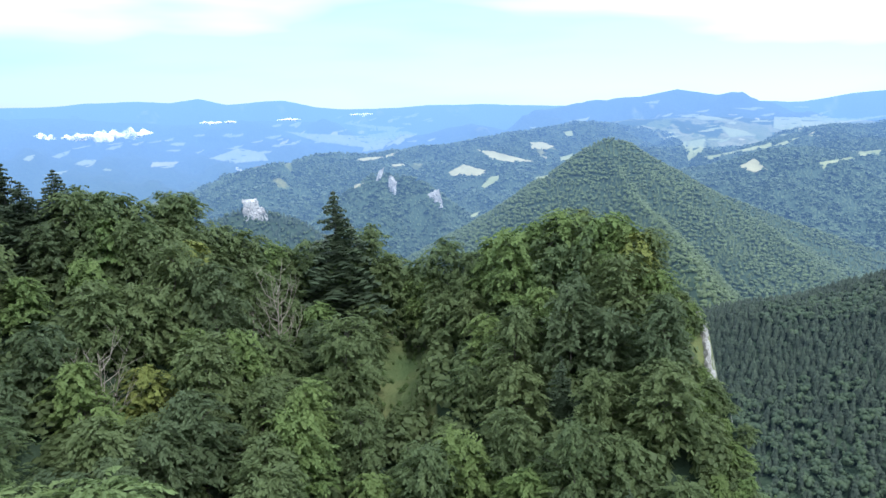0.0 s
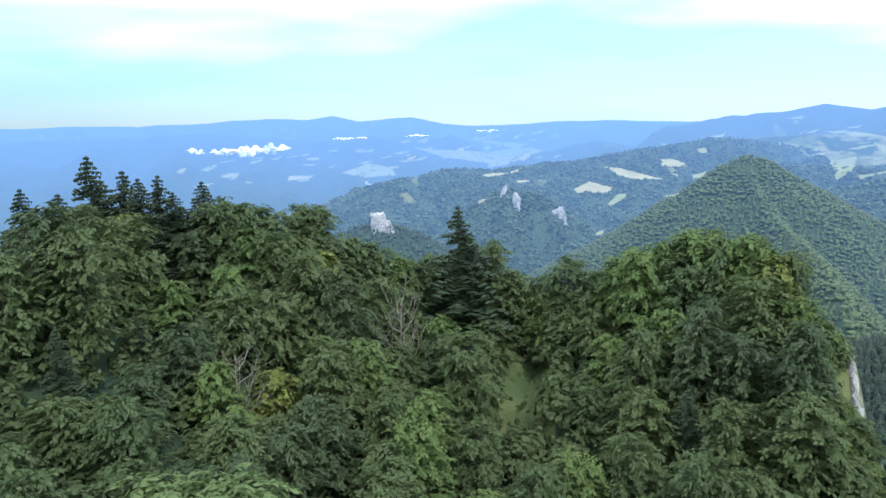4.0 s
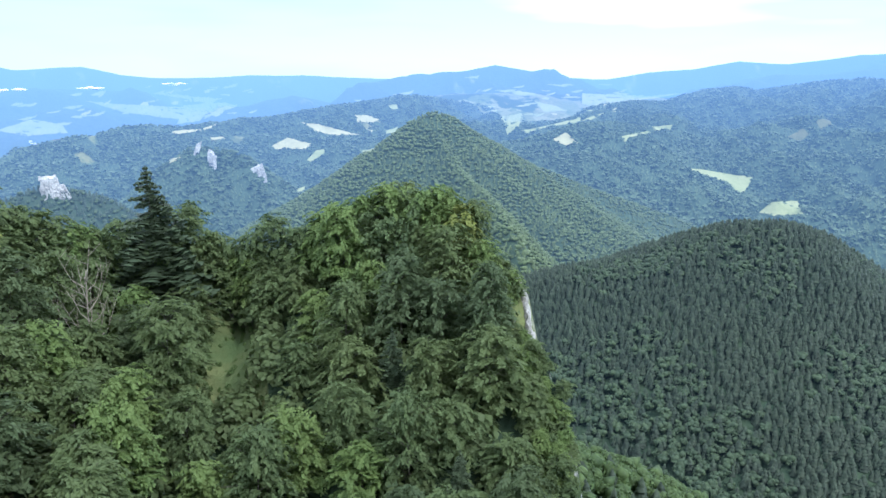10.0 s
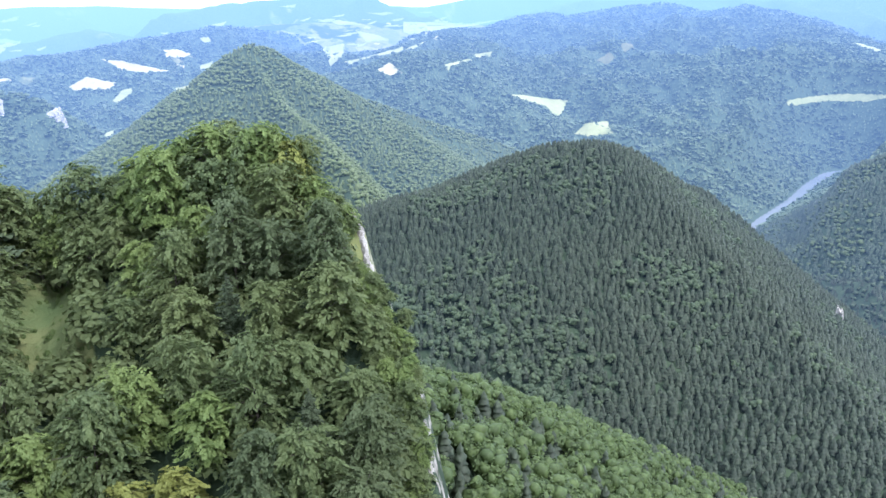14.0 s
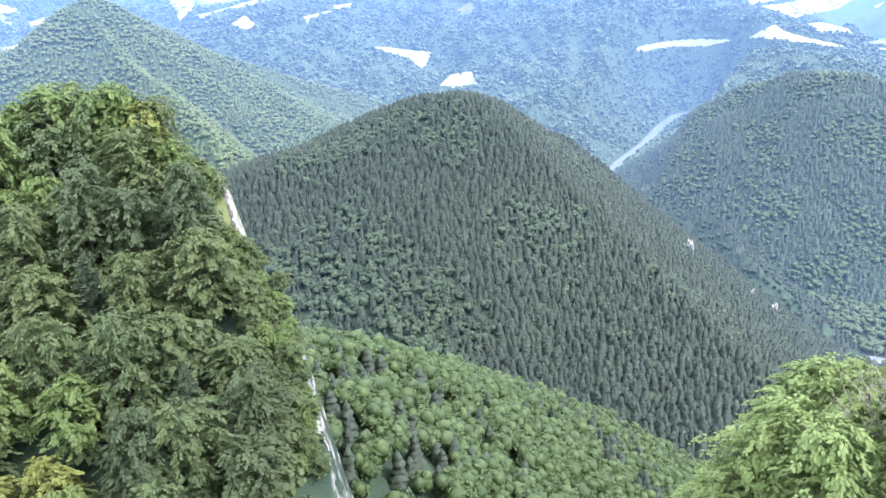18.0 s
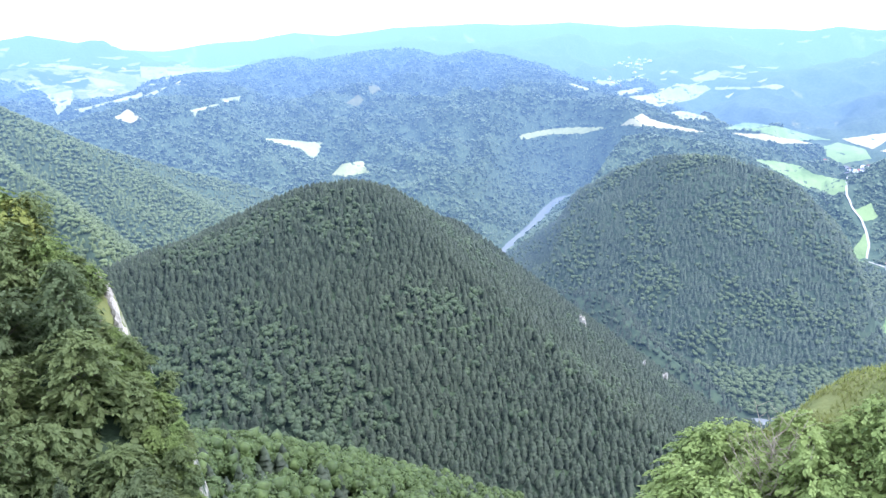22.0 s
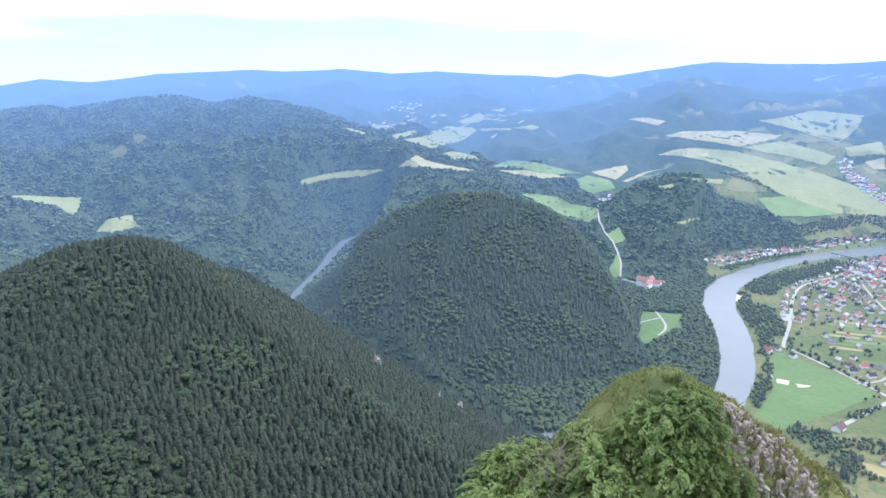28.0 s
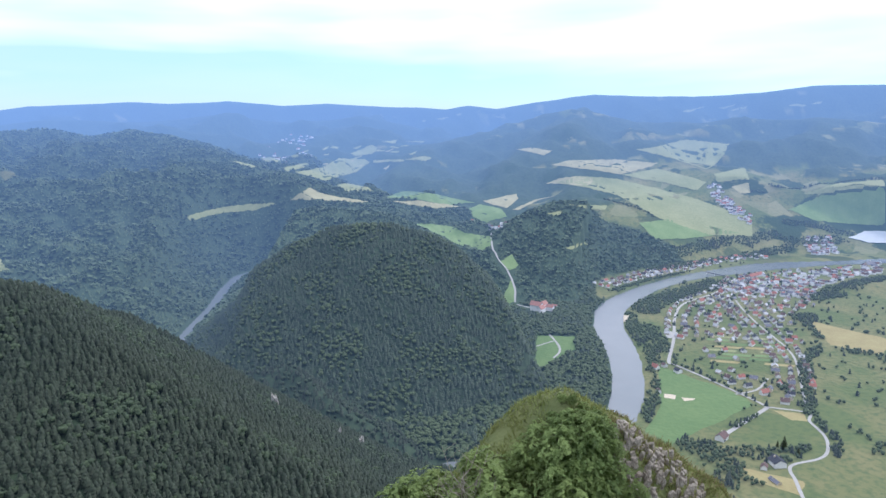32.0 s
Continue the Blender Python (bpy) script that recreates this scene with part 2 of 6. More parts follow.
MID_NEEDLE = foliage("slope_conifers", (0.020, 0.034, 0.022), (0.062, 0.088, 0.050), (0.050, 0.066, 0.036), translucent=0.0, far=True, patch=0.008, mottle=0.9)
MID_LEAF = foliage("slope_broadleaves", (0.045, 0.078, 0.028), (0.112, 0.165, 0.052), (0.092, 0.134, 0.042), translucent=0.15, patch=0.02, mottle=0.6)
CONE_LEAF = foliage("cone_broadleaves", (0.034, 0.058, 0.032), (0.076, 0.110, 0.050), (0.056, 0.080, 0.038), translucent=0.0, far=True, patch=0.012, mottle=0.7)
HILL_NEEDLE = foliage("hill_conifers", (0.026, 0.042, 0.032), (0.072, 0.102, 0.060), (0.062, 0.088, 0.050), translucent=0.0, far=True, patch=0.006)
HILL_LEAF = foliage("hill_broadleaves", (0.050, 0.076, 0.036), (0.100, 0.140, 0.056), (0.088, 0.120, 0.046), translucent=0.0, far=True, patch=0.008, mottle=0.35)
# lightened base colour stands in for part of the haze over the peak
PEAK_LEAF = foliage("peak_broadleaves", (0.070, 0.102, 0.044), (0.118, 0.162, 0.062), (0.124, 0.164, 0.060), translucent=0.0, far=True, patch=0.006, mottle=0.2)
# paler base carries some haze; patches are mixed woods plus painted ridge light
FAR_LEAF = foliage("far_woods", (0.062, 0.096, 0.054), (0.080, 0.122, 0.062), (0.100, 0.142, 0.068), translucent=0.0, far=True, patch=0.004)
DRY = plain("dry_meadow", (0.33, 0.31, 0.17), (0.43, 0.40, 0.23), 0.02, 0.9, 0.2, True)
PALE = plain("mown_meadow", (0.25, 0.28, 0.125), (0.33, 0.34, 0.17), 0.01, 0.9, 0.2)
SCRUB = plain("scrub", (0.09, 0.11, 0.05), (0.16, 0.16, 0.08), 0.02, 0.9, 0.3, True)
GREEN = plain("green_meadow", (0.155, 0.24, 0.085), (0.22, 0.30, 0.12), 0.02, 0.9, 0.2)
BROWN = plain("ripe_field", (0.30, 0.25, 0.11), (0.38, 0.33, 0.15), 0.02, 0.9, 0.2)
LAWN = plain("sports_meadow", (0.115, 0.19, 0.066), (0.16, 0.235, 0.085), 0.01, 0.9, 0.2)
ROAD_M = plain("pale_gravel_road", (0.36, 0.35, 0.33), (0.48, 0.47, 0.44), 0.2, 0.9, 0.1)
SAND = plain("sand", (0.55, 0.46, 0.34), (0.68, 0.60, 0.46), 0.2, 0.9, 0.1)
LIME = plain("limestone", (0.18, 0.17, 0.14), (0.56, 0.54, 0.50), 0.22, 0.9, 0.8)
LIME_K = plain("weathered_limestone", (0.17, 0.14, 0.105), (0.42, 0.38, 0.32), 1.6, 0.9, 0.8)
LIME_FAR = plain("far_limestone", (0.22, 0.21, 0.19), (0.60, 0.58, 0.55), 0.05, 0.9, 0.5, True)
WALL_A = plain("white_plaster", (0.72, 0.70, 0.67), (0.84, 0.83, 0.80), 0.3, 0.8)
WALL_B = plain("cream_plaster", (0.52, 0.45, 0.33), (0.62, 0.55, 0.42), 0.3, 0.8)
ROOF_R = plain("red_tiles", (0.30, 0.115, 0.085), (0.40, 0.17, 0.12), 0.3, 0.7, 0.2)
ROOF_G = plain("grey_roof_sheet", (0.12, 0.12, 0.14), (0.22, 0.22, 0.25), 0.3, 0.6, 0.2)
ROOF_K = plain("brown_tiles", (0.11, 0.07, 0.06), (0.19, 0.12, 0.10), 0.3, 0.7, 0.2)
ROOF_W = plain("pale_roof_sheet", (0.42, 0.42, 0.44), (0.56, 0.56, 0.57), 0.3, 0.6, 0.2)
ROOF_M = plain("bright_red_tiles", (0.36, 0.175, 0.14), (0.46, 0.24, 0.19), 0.3, 0.7, 0.2)
ROOF_D = plain("dark_slates", (0.035, 0.035, 0.042), (0.06, 0.06, 0.07), 0.3, 0.6, 0.2)
WOOD_DEAD = plain("dead_wood", (0.20, 0.17, 0.13), (0.36, 0.32, 0.26), 3.0, 0.9, 0.3)
GRASS_M = foliage("grass_blades", (0.111, 0.169, 0.039), (0.260, 0.338, 0.091), (0.286, 0.286, 0.104), patch=0.3)
STRAW_M = foliage("dry_grass_blades", (0.14, 0.11, 0.05), (0.30, 0.24, 0.12), (0.22, 0.20, 0.09), patch=0.3)
CLOUD_M, nt = material("cloud")
mx = node(nt, "ShaderNodeMixShader")
nt.links.new(spread(nt, noise_of(nt, 0.022, 5.0, 0.6), 0.36, 0.66), mx.inputs[0])
nt.links.new(node(nt, "ShaderNodeBsdfTransparent").outputs[0], mx.inputs[1])
nt.links.new(surface(nt, (0.9, 0.92, 0.95), 1.0), mx.inputs[2])
finish(nt, mx.outputs[0])
# white sky glint is put into the water's base colour
POND_M = plain("pond_water", (0.55, 0.58, 0.6), (0.6, 0.63, 0.65), 0.05, 0.2, 0.0, True, 0.5)
WATER_M, nt = material("river_water")
wv = noise_of(nt, 0.35, 3.0)
ws = surface(nt, mix_color(nt, noise_of(nt, 0.01, 3.0), (0.16, 0.18, 0.185), (0.22, 0.235, 0.235)), 0.10, bump_of(nt, wv, 0.25, 0.6), 0.5)
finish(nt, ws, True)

# ---- the land: ridges of (azimuth, distance, elevation seen from the lookout), flank slope, rounding, wooded ----
LINES = {}


def ridge(name, pts, slope, rounding, wooded):
    """A ridge of the land: its crest, how steeply its flanks fall, how rounded its top is."""
    LINES[name] = ([(*xy(a, d), EYE + d * math.tan(radians(e))) for a, d, e in pts], slope, rounding, wooded)


ridge("cone", [(14.7, 520, -20.3), (19.2, 550, -16.8), (21.2, 560, -16.3), (23.5, 565, -15.9), (26.3, 570, -14.9), (30.9, 590, -14.0), (33.2, 595, -13.2), (35.5, 600, -11.95),
      (37.2, 600, -11.15), (39.0, 600, -11.0), (40.8, 605, -11.4), (42.6, 610, -11.85), (44.4, 615, -13.0), (46.7, 620, -14.85), (49.0, 625, -16.65), (51.6, 635, -17.75), (53.5, 640, -19.3),
      (57.8, 660, -21.2), (58.8, 665, -22.6), (61.3, 675, -23.7), (63.9, 690, -24.9), (67.1, 720, -28.0), (71.3, 760, -34.14)], 0.45, 25, 1)
ridge("spur", [(21.0, 165, -31.0), (24.7, 195, -30.4), (28.7, 230, -32.4), (33.8, 255, -34.0), (39.0, 270, -35.0), (44.1, 280, -35.6), (46.2, 283, -36.0), (48.8, 287, -37.3),
      (53.0, 295, -39.3), (58.0, 310, -41.2)], 0.7, 8, 1)
ridge("left_peak", [(1.9, 1320, -11.6), (3.8, 1350, -10.0), (5.6, 1390, -8.7), (7.4, 1420, -7.4), (9.2, 1450, -5.85), (10.9, 1480, -4.35), (12.2, 1495, -3.05), (13.0, 1500, -2.75), (14.1, 1510, -3.1),
      (15.5, 1530, -4.2), (17.0, 1550, -5.05), (18.9, 1590, -6.1), (22.2, 1650, -7.45), (26.5, 1740, -9.05), (31.0, 1830, -10.4), (34.0, 1900, -11.5)], 0.62, 6, 1)
ridge("left_peak_spur", [(13.1, 1500, -2.85), (13.5, 1400, -5.0), (15.2, 1260, -7.7), (17.0, 1120, -9.2), (18.0, 1030, -10.4), (19.2, 930, -12.2), (20.4, 850, -14.6), (21.7, 800, -16.4)], 1.0, 4, 1)
ridge("left_peak_rib", [(9.2, 1450, -6.0), (8.4, 1330, -8.2), (9.0, 1180, -11.4), (10.5, 1050, -15.0)], 0.9, 6, 1)
ridge("mid_ridge", [(17.5, 2350, -5.9), (19.0, 2450, -5.1), (21.6, 2500, -4.55), (24.2, 2550, -3.7), (26.8, 2600, -3.55), (28.5, 2650, -3.8), (31.1, 2700, -4.05), (34.5, 2650, -5.6), (37.0, 2500, -8.0)], 0.34, 25, 1)
ridge("mid_spur", [(24.2, 2550, -3.8), (25.5, 2300, -6.2), (28.0, 2100, -8.6), (30.5, 1980, -11.0)], 0.5, 15, 1)
ridge("massif_spur", [(39.3, 3430, -0.9), (38.0, 3050, -3.2), (37.6, 2750, -5.6), (39.0, 2500, -8.6)], 0.5, 20, 1)
ridge("massif_rib", [(46.7, 3450, -1.2), (47.6, 3100, -3.6), (48.8, 2800, -6.4), (50.0, 2600, -9.0)], 0.5, 20, 1)
ridge("massif_shoulder", [(55.3, 3150, -3.3), (54.4, 2850, -5.6), (54.6, 2600, -8.4)], 0.5, 20, 1)
ridge("massif", [(24.0, 2950, -3.4), (25.9, 3000, -2.65), (28.0, 3100, -2.0), (31.2, 3200, -1.95), (33.0, 3300, -1.45), (35.4, 3400, -0.95), (36.9, 3420, -1.15), (39.3, 3450, -0.75), (43.8, 3500, -0.32),
      (46.7, 3480, -1.0), (49.3, 3450, -0.58), (51.0, 3400, -0.92), (53.5, 3300, -2.48), (55.3, 3180, -3.15), (57.5, 3060, -3.65), (60.1, 2900, -4.15), (62.3, 2820, -5.05), (65.0, 2700, -6.5), (67.6, 2600, -7.4)], 0.26, 20, 1)
ridge("left_hills", [(-24.0, 2400, -11.0), (-19.1, 2450, -7.15), (-16.9, 2550, -5.35), (-15.1, 2600, -4.6), (-13.4, 2650, -4.05), (-11.7, 2700, -3.9), (-9.9, 2750, -3.42), (-8.2, 2800, -3.36), (-6.0, 2850, -3.55),
      (-3.7, 2900, -3.35), (-1.9, 2950, -3.15), (0.7, 3000, -3.0), (3.4, 3050, -2.45), (6.1, 3100, -2.1), (9.6, 3200, -1.7), (11.7, 3250, -1.55), (15.0, 3350, -1.9), (18.5, 3500, -2.6), (22.0, 3600, -3.2)], 0.3, 25, 1)
ridge("left_hills_spur", [(-13.0, 2660, -4.1), (-15.2, 2450, -6.2), (-17.6, 2300, -9.0)], 0.5, 12, 1)
ridge("left_hills_rib", [(-8.5, 2800, -3.5), (-9.6, 2550, -5.4), (-10.2, 2350, -8.0)], 0.5, 12, 1)
ridge("left_hills_knob", [(0.7, 3000, -3.1), (1.8, 2750, -4.7), (3.4, 2550, -6.6), (5.5, 2400, -9.0)], 0.5, 12, 1)
ridge("left_hills_arm", [(6.1, 3100, -2.2), (7.4, 2850, -4.0), (8.6, 2650, -6.0)], 0.5, 12, 1)
ridge("farm_slope", [(12.0, 3600, -1.5), (18.0, 3700, -1.25), (22.0, 3750, -1.3), (28.0, 3800, -1.7), (33.0, 3900, -1.6)], 0.3, 60, 0)
ridge("left_crags", [(-9.6, 1960, -9.8), (-8.9, 1980, -8.7), (-7.7, 2000, -6.5), (-5.6, 2030, -5.15), (-3.8, 2050, -5.2), (-2.0, 2050, -5.7), (-0.7, 2050, -7.2), (0.6, 2050, -8.6), (1.9, 2050, -10.2)], 0.75, 5, 1)
ridge("crag_rib", [(-5.0, 2030, -5.3), (-4.4, 1850, -8.4), (-4.0, 1700, -12.0)], 0.9, 4, 1)
ridge("crag_flank", [(-1.6, 2040, -6.0), (-0.6, 1880, -9.0), (0.4, 1720, -12.4)], 0.9, 4, 1)
ridge("white_rock", [(-19.9, 1300, -9.08), (-17.8, 1300, -8.02), (-15.1, 1300, -7.39), (-12.0, 1300, -8.43), (-9.9, 1280, -10.64)], 0.7, 8, 1)
ridge("hill_two", [(51.1, 1760, -16.8), (53.0, 1740, -15.95), (54.9, 1720, -14.2), (56.8, 1700, -12.5), (59.1, 1680, -10.75), (61.4, 1660, -9.45), (63.7, 1630, -8.6), (65.9, 1600, -8.4), (68.1, 1600, -8.5),
      (70.7, 1610, -9.2), (72.5, 1610, -10.05), (74.6, 1600, -11.5), (76.4, 1580, -13.5), (79.0, 1520, -17.74)], 0.75, 30, 1)
ridge("hill_two_back", [(58.7, 2300, -7.38), (62.4, 2350, -6.95), (67.1, 2350, -7.47), (70.7, 2300, -9.04), (74.4, 2200, -11.66)], 0.4, 30, 1)
ridge("hill_three", [(76.5, 2200, -10.09), (79.0, 2350, -7.78), (81.7, 2450, -6.73), (84.8, 2560, -6.74), (87.3, 2640, -7.37), (90.0, 2700, -8.8)], 0.68, 40, 1)
ridge("hill_three_spur", [(82.5, 2470, -6.9), (83.2, 2300, -9.2), (83.0, 2140, -12.2), (82.2, 2040, -14.0)], 0.55, 20, 1)
ridge("meadow_hills", [(88.0, 3600, -3.20), (94.2, 3500, -4.06), (96.8, 3600, -5.43), (99.3, 3700, -3.58), (108.5, 3600, -3.98), (119.6, 3500, -4.11)], 0.23, 60, 0)
ridge("gorge_hill", [(40.6, 2250, -11.66), (43.9, 2400, -10.69), (46.9, 2480, -10.34), (50.2, 2500, -11.04), (53.7, 2480, -12.29), (55.4, 2450, -13.18)], 0.5, 25, 1)
ridge("dark_hills", [(60.5, 3750, -4.6), (62.6, 3800, -3.6), (66.1, 3850, -2.6), (67.9, 3900, -2.2), (71.5, 3900, -2.05), (74.1, 3950, -1.65), (76.4, 4000, -1.15), (78.6, 4050, -0.6), (80.7, 4100, 0.15), (82.5, 4100, 0.42), (84.6, 4100, 0.05),
      (87.5, 4150, -0.6), (90.4, 4150, -0.55), (92.0, 4150, -0.8), (94.3, 4150, -0.42), (97.3, 4150, -0.6), (99.8, 4150, -0.5), (103.5, 4150, -0.85), (122.6, 4150, -1.1)], 0.34, 25, 1)
ridge("dark_hills_spur", [(82.5, 4100, 0.3), (79.0, 3700, -1.9), (77.5, 3400, -3.8)], 0.45, 15, 1)
ridge("dark_hills_rib", [(71.5, 3900, -2.2), (70.0, 3650, -3.4), (70.5, 3400, -4.6)], 0.45, 15, 1)
ridge("blue_hill", [(-2.1, 4000, -2.14), (2.1, 4050, -1.30), (6.3, 4000, -2.14)], 0.4, 40, 1)
ridge("twin_peaks", [(8.7, 4100, -0.35), (11.3, 4150, 0.2), (13.8, 4200, 0.33), (15.4, 4200, 0.36), (17.8, 4200, 0.85), (20.6, 4200, 0.33), (21.6, 4200, 0.52), (22.9, 4200, 0.08), (25.1, 4250, -0.5)], 0.4, 10, 1)
ridge("skyline", [(-180, 4700, -0.6), (-120, 4700, -0.4), (-70, 4700, -0.5), (-46.7, 4700, 0.75), (-31.1, 4700, 0.7), (-27.7, 4700, 0.73), (-25.9, 4700, 0.9), (-22.6, 4700, 0.96), (-20.3, 4700, 0.8), (-18.4, 4700, 1.08),
      (-16.4, 4700, 0.6), (-13.9, 4700, 0.76), (-12.2, 4700, 0.8), (-9.7, 4700, 0.25), (-7.1, 4700, 0.02), (-3.6, 4700, 0.02), (-1.0, 4700, 0.2), (3.0, 4700, 0.18), (8.7, 4700, -0.15), (20.0, 4700, 0.0), (26.2, 4700, -0.3), (29.3, 4700, 0.18),
      (32.5, 4700, 0.4), (35.5, 4700, 0.93), (38.6, 4700, 0.68), (41.8, 4700, 1.05), (43.1, 4700, 1.25), (45.8, 4700, 1.32), (49.5, 4700, 1.45), (52.1, 4700, 1.3), (56.1, 4700, 1.48), (60.2, 4700, 1.05), (63.6, 4700, 1.2), (67.1, 4700, 0.93),
      (70.6, 4700, 0.78), (72.8, 4700, 0.55), (74.6, 4700, 0.83), (76.8, 4700, 0.55), (79.9, 4700, 1.0), (84.2, 4700, 1.5), (88.3, 4700, 1.25), (92.3, 4700, 1.2), (96.1, 4700, 1.3), (99.3, 4700, 1.7), (103.5, 4700, 1.62), (140, 4700, 0.1),
      (180, 4700, -0.6)], 0.6, 12, 1)
ridge("fore_range", [(-46, 4350, -0.2), (-33.0, 4350, -0.15), (-29.0, 4350, 0.1), (-25.0, 4350, -0.3), (-20.0, 4350, -0.75), (-14.0, 4350, -0.6), (-9.0, 4350, -0.9)], 0.3, 20, 1)
ridge("east_range", [(36.0, 4400, -0.3), (44.0, 4400, 0.3), (50.0, 4400, 0.1), (55.0, 4400, 0.45), (61.0, 4400, -0.2), (66.0, 4400, 0.15), (70.0, 4400, -0.6)], 0.3, 15, 1)
# the wooded crest near the lookout and the rocky knoll below it: azimuth, distance, height of the ground
CREST = [(-61.6, 85, 506.9), (-41.6, 95, 506.3), (-35.4, 100, 504.4), (-27.1, 104, 503.5), (-20.9, 110, 500.5), (-14.6, 114, 494.4), (-8.4, 116, 492.4), (-3.1, 116, 486.1), (3.2, 110, 492.2),
         (8.4, 105, 497.3), (12.6, 103, 497.6), (15.7, 99, 497.8), (19.2, 96, 498.0), (20.6, 95, 497.5)]
# the brink of the crest's cliff: distance, azimuth
BRINK_D = (60.0, 64.0, 66.4, 70.3, 74.6, 79.6, 84.0, 87.5, 92.8, 96.4, 101.0, 106.0)
BRINK_AZ = (27.0, 26.2, 25.6, 25.0, 24.4, 23.6, 22.0, 21.1, 20.5, 20.1, 19.2, 17.8)


def brink(d):
    return np.interp(d, BRINK_D, BRINK_AZ)


KNOLL = [(66, 48, 484), (69.2, 49, 489.0), (75.5, 50, 495), (78.2, 51, 498.0), (80.0, 52, 502.6), (81.2, 52, 503.8), (82.8, 52, 504.2), (84.6, 52, 503.6), (86.5, 52, 502.2), (88.3, 52, 501.3), (90.1, 52, 499.8), (92.0, 52, 497.9), (93.2, 52, 495.2), (95, 52, 490), (99.2, 50, 477.7)]
RIVER = [(3000, -1150, 40), (2880, -880, 38), (2817, -700, 36), (2770, -602, 31), (2734, -507, 36), (2690, -411, 48), (2634, -315, 52), (2545, -218, 48), (2470, -125, 36), (2364, -35, 31), (2233, 47, 31), (2120, 95, 36), (2033, 125, 38), (1920, 143, 36), (1771, 133, 36),
         (1656, 102, 33), (1533, 78, 31), (1422, 66, 29), (1324, 62, 28), (1222, 69, 26), (1123, 118, 20), (1000, 285, 7), (860, 420, 9), (840, 560, 9),
         (946, 674, 11), (1083, 917, 15), (1362, 1101, 11), (1494, 1162, 11), (1708, 1243, 13), (1915, 1338, 16), (2082, 1397, 20), (2150, 1392, 20)]


def to_line(x, y, pts):
    """Distance of the places (x, y) from a line of (x, y, value), and the value at its nearest point."""
    best, val = np.full(x.shape, 1e9), np.zeros(x.shape)
    for (x0, y0, v0), (x1, y1, v1) in zip(pts, pts[1:]):
        dx, dy = x1 - x0, y1 - y0
        u = np.clip(((x - x0) * dx + (y - y0) * dy) / (dx * dx + dy * dy), 0, 1)
        d = np.hypot(x - x0 - u * dx, y - y0 - u * dy)
        near = d < best
        best, val = np.where(near, d, best), np.where(near, v0 + u * (v1 - v0), val)
    return best, val


def roof(x, y, pts, s, r):
    """Height of a ridge with flanks of slope s, and the distance from its crest."""
    z, best = np.full(x.shape, -999.0), np.full(x.shape, 1e9)
    for (x0, y0, v0), (x1, y1, v1) in zip(pts, pts[1:]):
        dx, dy = x1 - x0, y1 - y0
        u = np.clip(((x - x0) * dx + (y - y0) * dy) / (dx * dx + dy * dy), 0, 1)
        d = np.hypot(x - x0 - u * dx, y - y0 - u * dy)
        z, best = np.maximum(z, v0 + u * (v1 - v0) - s * (np.sqrt(d * d + r * r) - r)), np.minimum(best, d)
    return z, best


def waves(x, y, size, seed):
    """Smooth noise about zero, of a few crossed waves of about this size."""
    rng = np.random.RandomState(seed)
    s = np.zeros(x.shape)
    for k in range(7):
        a, p, f = rng.uniform(0, 6.28), rng.uniform(0, 6.28), rng.uniform(0.7, 1.6) * 6.28 / size
        s += np.sin((x * math.cos(a) + y * math.sin(a)) * f + p + 1.5 * np.sin((x * math.sin(a) - y * math.cos(a)) * f * 0.6 + p))
    return s / 3.5


CREST_L = [(*xy(a, d), z) for a, d, z in CREST]
KNOLL_L = [(*xy(a, d), z) for a, d, z in KNOLL]
NAMES = ["floor", "home", "crest", "knoll"] + list(LINES)


